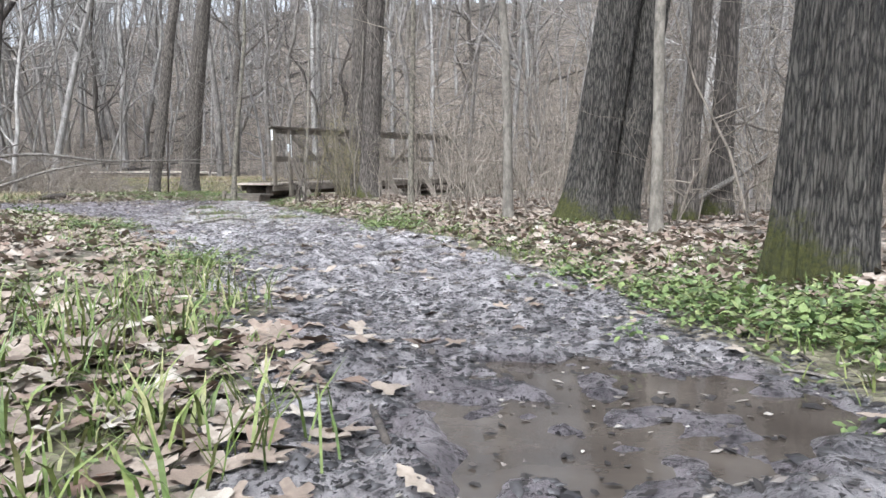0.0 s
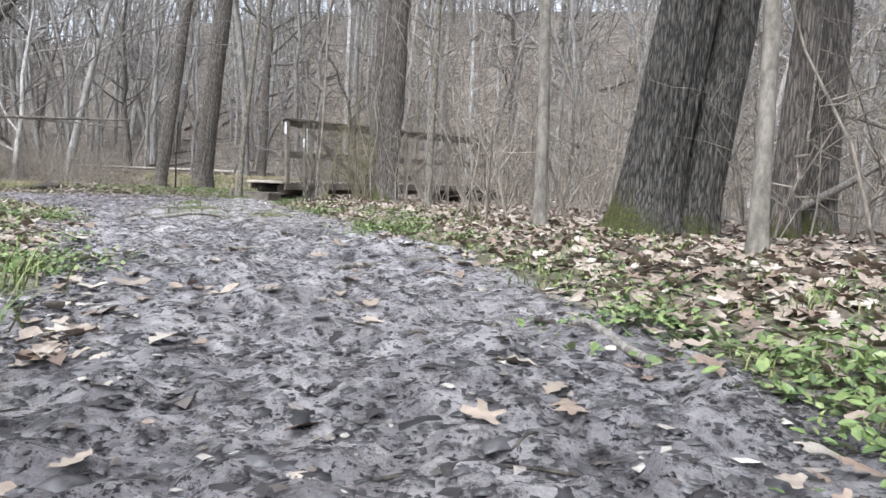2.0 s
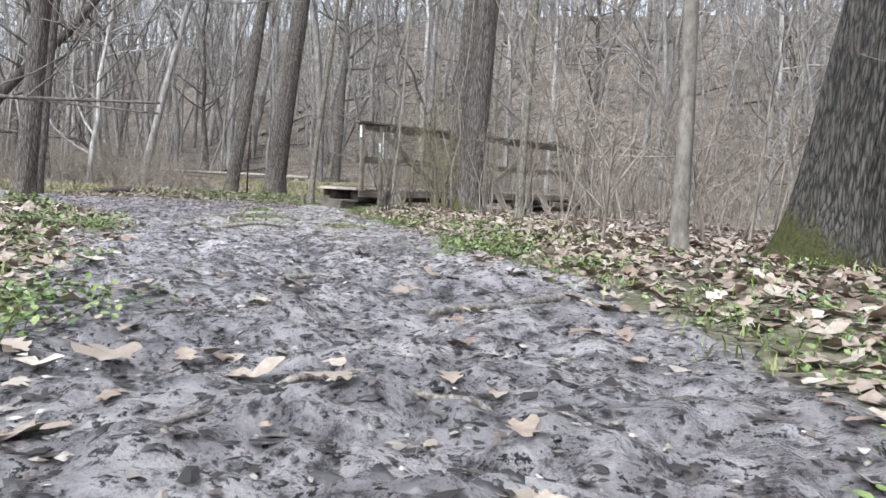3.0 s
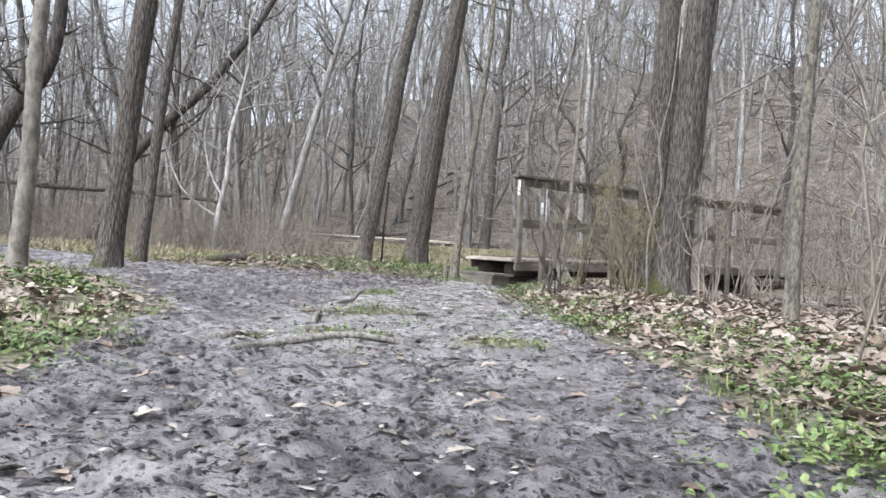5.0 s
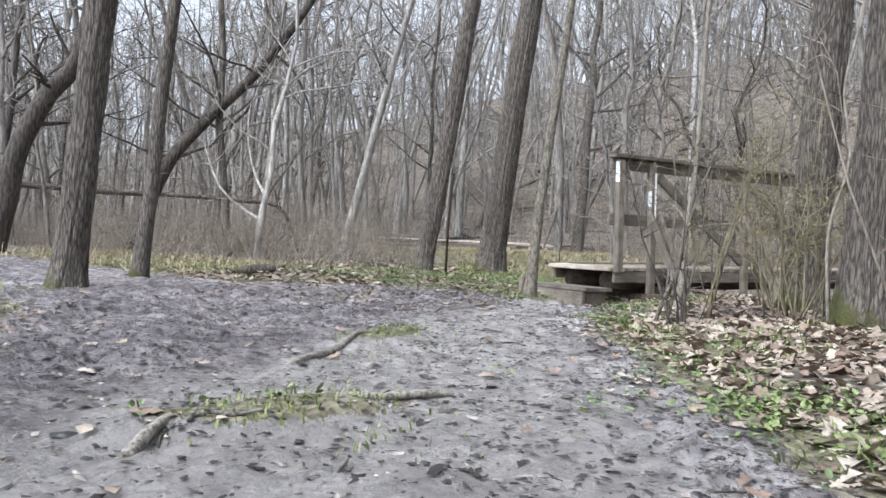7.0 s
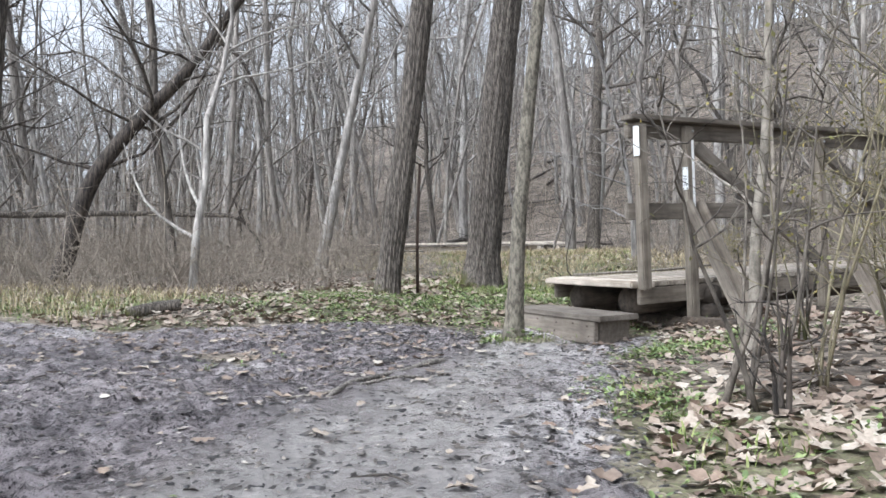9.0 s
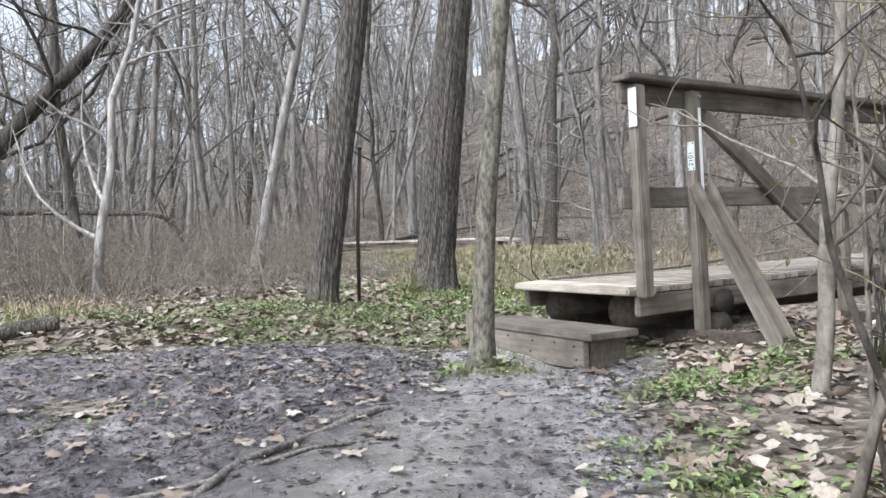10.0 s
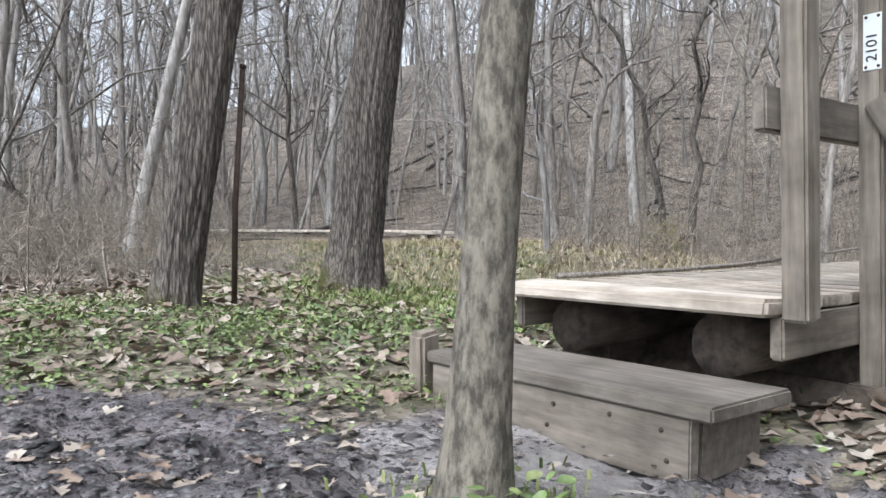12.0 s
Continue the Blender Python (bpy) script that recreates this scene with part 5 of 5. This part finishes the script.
def litter_density(x, y, gap):
    d = 0.95 if gap > 0.15 or (gap > -0.35 and y < 4.5 and x < 0.3) else (0.25 if gap > -0.3 else 0.035)
    if -12.5 < x < -5.6 and 15.6 < y < 18.9 and gap < 0.15:
        d = max(d, 0.06 + 0.55 * float(smooth(15.6, 18.2, y)))
    if x > -4.9 and 17.4 < y < 20.2:
        d *= 0.4 if y < 18.4 else 0.65
    if gap < 0.6 and x > 1.2 - 0.31 * y and 2.5 < y < 12.5:
        d *= 0.65
    return d


made = 0
rng = random.Random(22)
while made < 23000:
    if made > 15500:
        y = rng.uniform(3.0, 20.5)
        x = (1.5 - 0.31 * y if rng.random() < 0.75 else -3.2 - 0.3 * y) + rng.uniform(-0.6, 3.2)
    elif rng.random() < 0.72:
        x, y = rng.uniform(-11, 4.5), rng.uniform(0.6, 23)
    else:
        x, y = rng.uniform(-16, 6), rng.uniform(-1, 30)
    gap = gap_at(x, y)
    if gap > 5.5 or rng.random() > litter_density(x, y, gap) or wet_at(x, y) > 0.2:
        continue
    if made < 15500 and x > -4.8 and gap > 1.6 and rng.random() < 0.3:
        continue
    made += 1
    shape, faces = rng.choice(near_shapes if gap < 1.0 and y < 19 and made % 2 else far_shapes)
    size = rng.choice((0.05, 0.075, 0.095, 0.115, 0.135)) * rng.uniform(0.85, 1.15) * (0.72 if gap < 0.15 and y > 9 else 1.0)
    m = leaf_pose(rng, x, y, rng.uniform(0.006, 0.03), 17 if gap > 0.2 else 9)
    v = (shape * size) @ m[:3, :3].T + m[:3, 3]
    litter.add(v.tolist(), faces)
for _ in range(3200):
    x, y = rng.uniform(-13, 4), rng.uniform(22, 36)
    if not clear_of(x, y, 0.3):
        continue
    shape, faces = rng.choice(far_shapes)
    m = leaf_pose(rng, x, y, rng.uniform(0.01, 0.05), 16)
    v = (shape * rng.uniform(0.12, 0.2)) @ m[:3, :3].T + m[:3, 3]
    litter.add(v.tolist(), faces)
for _ in range(3000):
    x, y = rng.uniform(-19, -8.2), rng.uniform(17.2, 23.5)
    if gap_at(x, y) < 0.0 or rng.random() < 0.14 * (y - 17.2):
        continue
    shape, faces = rng.choice(far_shapes)
    m = leaf_pose(rng, x, y, rng.uniform(0.01, 0.05), 16)
    v = (shape * rng.uniform(0.09, 0.16)) @ m[:3, :3].T + m[:3, 3]
    litter.add(v.tolist(), faces)
for k in range(280):
    x, y = rng.uniform(-1.5, -0.05), rng.uniform(1.0, 3.3)
    if rng.random() < smooth(0.3, -0.5, x + 0.12 * (y - 2)):
        shape, faces = rng.choice(near_shapes)
        m = leaf_pose(rng, x, y, rng.uniform(0.008, 0.045), 12)
        v = (shape * rng.uniform(0.1, 0.19)) @ m[:3, :3].T + m[:3, 3]
        litter.add(v.tolist(), faces)
leaf_litter = new("leaf_litter", litter.mesh("leaf_litter", LEAF_STUFF))
tagged(leaf_litter, "carpet of dry tan oak leaves on the woodland floor", "leaves", kind="stuff")

# fragments trodden into the mud
crumbs = Buf()
made = 0
while made < 17000:
    x, y = rng.uniform(-10, 2.2), rng.uniform(1.0, 20)
    gap = gap_at(x, y)
    if gap > 0.3 or (wet_at(x, y) > 0.25 and rng.random() < 0.85):
        continue
    made += 1
    if made % 90 == 0:
        x, y = rng.gauss(0.95, 0.45), rng.gauss(2.4, 0.4)
    n = rng.choice((4, 5))
    size = rng.uniform(0.004, 0.015) * (1.8 if rng.random() < 0.06 else 1)
    a0 = rng.uniform(0, 6.28)
    stretch = rng.uniform(1, 2.0)
    c = Vector((x, y, max(z_at(x, y), -0.036) + rng.uniform(0.002, 0.012)))
    vs = []
    for k in range(n):
        w = 2 * math.pi * k / n
        u, v = math.cos(w) * size * stretch, math.sin(w) * size * rng.uniform(0.6, 1.1)
        vs.append((c.x + u * math.cos(a0) - v * math.sin(a0), c.y + u * math.sin(a0) + v * math.cos(a0), c.z + rng.uniform(-0.3, 0.5) * size))
    vs.append((c.x, c.y, c.z + size * 0.35))
    crumbs.add(vs, [(k, (k + 1) % n, n) for k in range(n)])
DEBRIS = leaf_material("trodden_leaf_crumbs", [(0.0, (0.018, 0.015, 0.014)), (0.55, (0.04, 0.034, 0.03)), (0.74, (0.12, 0.1, 0.085)), (0.9, (0.26, 0.23, 0.2)), (1.0, (0.5, 0.46, 0.4))], 0.6)
tagged(new("trodden_debris", crumbs.mesh("trodden_debris", DEBRIS, False)), "dark leaf crumbs and bits trodden into wet mud", "debris", kind="stuff")

# dark sodden leaves pressed flat into the mud
sodden = Buf()
made = 0
while made < 1400:
    y = rng.uniform(1.2, 19.6)
    x = rng.uniform(-10, 1.9) if rng.random() < 0.6 else 1.0 - 0.34 * y + rng.gauss(0, 0.8)
    if gap_at(x, y) > 0.1 or wet_at(x, y) > 0.5 or rng.random() < (0.65 if y < 8 else 0.6 * sampled(DRYNESS, x, y)):
        continue
    made += 1
    shape, faces = rng.choice(near_shapes if made % 3 else far_shapes)
    m = leaf_pose(rng, x, y, 0.008, 7)
    v = (shape * (rng.uniform(0.03, 0.085), rng.uniform(0.02, 0.06), 0.05)) @ m[:3, :3].T + m[:3, 3]
    sodden.add(v.tolist(), faces)
SODDEN = leaf_material("sodden_leaf", [(0.0, (0.022, 0.018, 0.016)), (0.5, (0.05, 0.042, 0.036)), (0.85, (0.12, 0.1, 0.085)), (1.0, (0.22, 0.19, 0.16))], 0.4)
tagged(new("sodden_leaves", sodden.mesh("sodden_leaves", SODDEN)), "dark sodden leaves trodden flat into the mud", "leaves", kind="stuff")

# clods kneaded up by feet
clods = Buf()
made = 0
OCTA = [(1, 0, 0), (0, 1, 0), (-1, 0, 0), (0, -1, 0), (0.7, 0.7, 0.45), (-0.7, 0.6, 0.5), (-0.6, -0.7, 0.45), (0.7, -0.7, 0.5), (0, 0, 0.75)]
OCTA_FACES = [(0, 4, 8, 7), (1, 5, 8, 4), (2, 6, 8, 5), (3, 7, 8, 6), (0, 1, 4), (1, 2, 5), (2, 3, 6), (3, 0, 7)]
while made < 15000:
    y = rng.uniform(1.2, 19.5)
    x = rng.uniform(-9, 1.9) if rng.random() < 0.5 else 1.0 - 0.34 * y + rng.gauss(0, 0.9)
    if made % 6 == 0:
        x, y = rng.gauss(-6.7, 0.7), rng.gauss(18.7, 0.4)
    elif made % 6 == 1:
        x, y = rng.uniform(-1.2, 1.9), rng.uniform(1.7, 4.5)
    if gap_at(x, y) > 0.15 or wet_at(x, y) > 0.6:
        continue
    churn = 1 - 0.7 * sampled(DRYNESS, x, y)
    if rng.random() > churn:
        continue
    made += 1
    size = rng.uniform(0.005, 0.016) * (1.7 if rng.random() < 0.1 else 2.2 if rng.random() < 0.04 else 1)
    a0, st = rng.uniform(0, 6.28), rng.uniform(1, 2.2)
    c, q = math.cos(a0), math.sin(a0)
    zc = z_at(x, y) - 0.25 * size
    vs = []
    for ux, uy, uz in OCTA:
        ux, uy = ux * st * rng.uniform(0.75, 1.25), uy * rng.uniform(0.75, 1.25)
        vs.append((x + size * (ux * c - uy * q), y + size * (ux * q + uy * c), zc + size * uz * rng.uniform(0.4, 0.9)))
    clods.add(vs, OCTA_FACES)
CLOD = leaf_material("wet_mud_clod", [(0.0, (0.018, 0.016, 0.016)), (0.5, (0.05, 0.046, 0.046)), (0.8, (0.09, 0.084, 0.084)), (1.0, (0.14, 0.133, 0.133))], 0.5)
tagged(new("mud_clods", clods.mesh("mud_clods", CLOD)), "small wet clods of kneaded mud", "mud", kind="stuff")

# ---------------------------------------------------------------- grass and herbs
def patch_spots(seed, count, test):
    rng = random.Random(seed)
    out = []
    while len(out) < count:
        x, y = rng.uniform(-14, 4.5), rng.uniform(0.8, 27)
        if rng.random() < test(x, y):
            out.append((x, y))
    return out


def green_at(x, y):
    return sampled(GREEN, x, y)


rng = random.Random(31)
blades = Buf()


straw = Buf()


def tuft(x, y, n, length, spread, broad=1.0, into=blades):
    z = z_at(x, y)
    for _ in range(n):
        a = rng.uniform(0, 6.28)
        h = length * rng.uniform(0.5, 1.15)
        fx, fy = x + rng.gauss(0, spread), y + rng.gauss(0, spread)
        lean = rng.uniform(0.35, 1.3) * h
        w = rng.uniform(0.002, 0.005) * broad
        cx, cy = math.cos(a), math.sin(a)
        sx, sy = -cy * w, cx * w
        mx, my = fx + cx * lean * 0.35, fy + cy * lean * 0.35
        into.add([(fx - sx, fy - sy, z - 0.01), (fx + sx, fy + sy, z - 0.01), (mx + sx, my + sy, z + h * 0.6), (mx - sx, my - sy, z + h * 0.6), (fx + cx * lean, fy + cy * lean, z + h)], [(0, 1, 2, 3), (3, 2, 4)])


for x, y in patch_spots(32, 900, lambda x, y: green_at(x, y) ** 1.3):
    low = y > 9 and gap_at(x, y) < -0.15
    tuft(x, y, 12, rng.uniform(0.015, 0.032) if low else rng.uniform(0.035, 0.09), 0.08, 0.7 if low else 1.0)
for x, y, n in ((-1.2, 2.8, 40), (-0.9, 2.5, 30), (-1.24, 3.6, 40), (-0.16, 1.84, 34), (-0.75, 3.1, 26), (-1.5, 3.2, 30), (-1.1, 4.3, 34), (-1.4, 5.0, 34), (-0.8, 3.9, 20), (-2.9, 10.75, 40), (-3.1, 10.6, 36), (-3.3, 12.2, 40), (-3.7, 12.6, 30), (-4.3, 13.6, 40), (-4.1, 9.4, 40), (-5.45, 18.62, 34), (-5.3, 18.7, 26), (-0.9, 10.1, 30), (-1.2, 10.9, 30), (-8.9, 14.9, 40), (-9.3, 14.8, 40)):
    tuft(x, y, n, 0.22 if y < 6 else 0.03, 0.1 if y < 6 else 0.16)
for _ in range(900):
    y = rng.uniform(22, 37)
    x = rng.uniform(-5.6 - 0.6 * (y - 18), -4.6 - 0.27 * (y - 18))
    if clear_of(x, y, 0.3):
        tuft(x, y, 16, rng.uniform(0.04, 0.12), 0.25, 1.8)
for _ in range(26):
    x, y = rng.gauss(-0.55, 0.22), rng.uniform(1.15, 2.3)
    tuft(x, y, 11, rng.uniform(0.08, 0.2), 0.05, 1.5)
for _ in range(110):
    x, y = rng.uniform(-17, -10.5), rng.uniform(17.8, 20.5)
    if gap_at(x, y) > 0.1:
        tuft(x, y, 12, 0.15, 0.14)
for _ in range(300):
    hx, hy, a, b2, w = rng.choice(HUMPS)
    x, y = hx + rng.gauss(0, 0.4) * a, hy + rng.gauss(0, 0.4) * a
    if float(hump_amount(np.array([x]), np.array([y]))[0]) > 0.4:
        tuft(x, y, 5, 0.028, 0.06)
for _ in range(1500):
    y = rng.uniform(28.5, 38)
    x = rng.uniform(-6.0 - 0.55 * (y - 18), -3.0 - 0.12 * (y - 18)) if rng.random() < 0.7 else rng.uniform(-26, -14)
    if clear_of(x, y, 0.3):
        tuft(x, y, 12, rng.uniform(0.08, 0.2), 0.3, 1.8, straw)
for _ in range(260):
    x, y = rng.uniform(-19, -11), rng.uniform(18.2, 22)
    if gap_at(x, y) > 0.2:
        tuft(x, y, 12, rng.uniform(0.1, 0.24), 0.22, 1.3, straw)
STRAW = leaf_material("dead_straw_grass", [(0.0, (0.24, 0.185, 0.1)), (0.5, (0.38, 0.315, 0.19)), (1.0, (0.52, 0.45, 0.3))], 0.7)
tagged(new("dry_grass", straw.mesh("dry_grass", STRAW, False)), "dead straw-coloured grass in the clearing", "grass", kind="stuff")
tagged(new("grass", blades.mesh("grass", GRASS, False)), "fresh green grass tufts along the trail edges", "grass", kind="stuff")

herbs = Buf()
HERB_LEAF = [(0.0, 0.0, 0.0), (0.4, 0.3, 0.06), (0.4, 0.0, -0.02), (0.4, -0.3, 0.06), (0.85, 0.22, 0.04), (0.85, -0.22, 0.04), (1.05, 0.0, 0.0)]
HERB_FACES = [(0, 2, 1), (0, 3, 2), (1, 2, 6, 4), (2, 3, 5, 6)]


def herb(x, y, n, reach, high, big=1.0):
    z = z_at(x, y)
    for _ in range(n):
        a = rng.uniform(0, 6.28)
        d = rng.uniform(0.1, 1) * reach
        s = rng.uniform(0.018, 0.042) * big
        m = pose(x + d * math.cos(a), y + d * math.sin(a), z + 0.012 + rng.random() ** 1.5 * high, rng.gauss(0, 22), rng.gauss(-5, 22), math.degrees(a) + rng.gauss(0, 30)) @ Matrix.Scale(s, 4)
        herbs.add([tuple(m @ Vector(v)) for v in HERB_LEAF], HERB_FACES)


for x, y in patch_spots(33, 1900, lambda x, y: green_at(x, y)):
    herb(x, y, 10, 0.1, rng.uniform(0.015, 0.045))
for cx, cy, rx, n in ((1.75, 3.7, 0.5, 70), (1.95, 3.2, 0.35, 50), (1.4, 4.4, 0.35, 40), (2.3, 4.7, 0.4, 30), (-4.3, 9.5, 0.5, 70), (-0.6, 9.6, 0.45, 60), (-0.5, 10.9, 0.5, 50), (-3.85, 17.1, 0.3, 20), (-4.05, 17.6, 0.3, 12), (-7.4, 20.8, 0.8, 130), (-9.2, 20.6, 1.0, 120), (-6.4, 21.6, 0.5, 60), (-4.1, 18.6, 0.4, 60), (-3.7, 19.3, 0.3, 40), (-2.2, 13.6, 0.6, 60), (-10.9, 20.0, 0.8, 70), (1.05, 4.95, 0.2, 25), (-1.7, 5.7, 0.4, 40)):
    for _ in range(n):
        herb(cx + rng.gauss(0, rx * 0.6), cy + rng.gauss(0, rx * 0.6), 15, 0.1, rng.uniform(0.02, 0.09))
for _ in range(1150):
    y = rng.uniform(2.6, 12.5)
    x = 1.2 - 0.31 * y + rng.uniform(-0.3, 2.0)
    if 0.08 < gap_at(x, y) < 0.85 and rng.random() < smooth(-0.12, 0.14, fractal(x, y, 1.7, 3, 91)):
        herb(x, y, rng.choice((6, 10, 14)), rng.uniform(0.06, 0.13), rng.uniform(0.02, 0.1), rng.uniform(0.7, 1.3))
for cx, cy, rx, n in ((1.95, 2.9, 0.28, 16), (1.75, 3.3, 0.3, 22), (2.1, 3.4, 0.3, 18), (1.55, 3.8, 0.3, 20)):
    for _ in range(n):
        herb(cx + rng.gauss(0, rx * 0.6), cy + rng.gauss(0, rx * 0.6), 16, 0.12, rng.uniform(0.05, 0.17), 1.3)
for _ in range(230):
    x, y = rng.uniform(-9.5, -5.6), rng.uniform(19.2, 21.4)
    if gap_at(x, y) > 0.0:
        herb(x, y, 12, 0.12, rng.uniform(0.02, 0.08))
for _ in range(26):
    herb(-6.45 + rng.gauss(0, 0.2), 11.7 + rng.gauss(0, 0.16), 14, 0.1, rng.uniform(0.05, 0.16), 1.6)
for cx, cy in ((-5.36, 18.6), (-5.33, 18.66), (-5.58, 18.5), (-5.62, 18.56)):
    herb(cx, cy, 18, 0.09, 0.07, 1.4)
tagged(new("ground_herbs", herbs.mesh("ground_herbs", HERB, False)), "low green leafy herbs growing through leaf litter", "plants", kind="stuff")

# ---------------------------------------------------------------- single leaves nearest the trail
single = [mesh_of("leaf", s.tolist(), f, LEAF_ONE) for s, f in near_shapes]
rng = random.Random(41)
spots = [(-0.95, 5.26, 0.2), (-0.36, 4.33, 0.17), (-0.82, 4.79, 0.18), (-2.82, 10.54, 0.2), (0.75, 3.9, 0.15), (0.62, 4.3, 0.15), (-0.6, 6.9, 0.16), (-0.33, 1.95, 0.19), (-0.42, 1.72, 0.16), (-0.2, 1.7, 0.15), (-4.9, 19.2, 0.2), (-4.85, 19.3, 0.16)]
while len(spots) < 300:
    k = len(spots)
    if k < 80:
        x, y = rng.uniform(-1.2, 0.15), rng.uniform(1.4, 3.0)
    elif k < 180:
        x, y = rng.uniform(-8, 2), rng.uniform(2.5, 19.5)
        if gap_at(x, y) > -0.1:
            continue
    else:
        x, y = rng.uniform(-8, 2.5), rng.uniform(1.5, 20.5)
        if not -0.2 < gap_at(x, y) < 0.8:
            continue
    if wet_at(x, y) < 0.3:
        spots.append((x, y, rng.uniform(0.1, 0.19) if k < 80 else rng.uniform(0.06, 0.13)))
for x, y, size in spots:
    part("leaf", rng.choice(single), leaf_litter, m=pose(x, y, z_at(x, y) + rng.uniform(0.012, 0.03), rng.gauss(0, 5), rng.gauss(0, 5), rng.uniform(0, 360)) @ Matrix.Scale(size, 4))

# ---------------------------------------------------------------- plan units to metres
for ob in list(scene.objects):
    if ob.parent is None and ob.type in ("MESH", "EMPTY"):
        ob.matrix_basis = Matrix.Scale(PLAN, 4) @ ob.matrix_basis
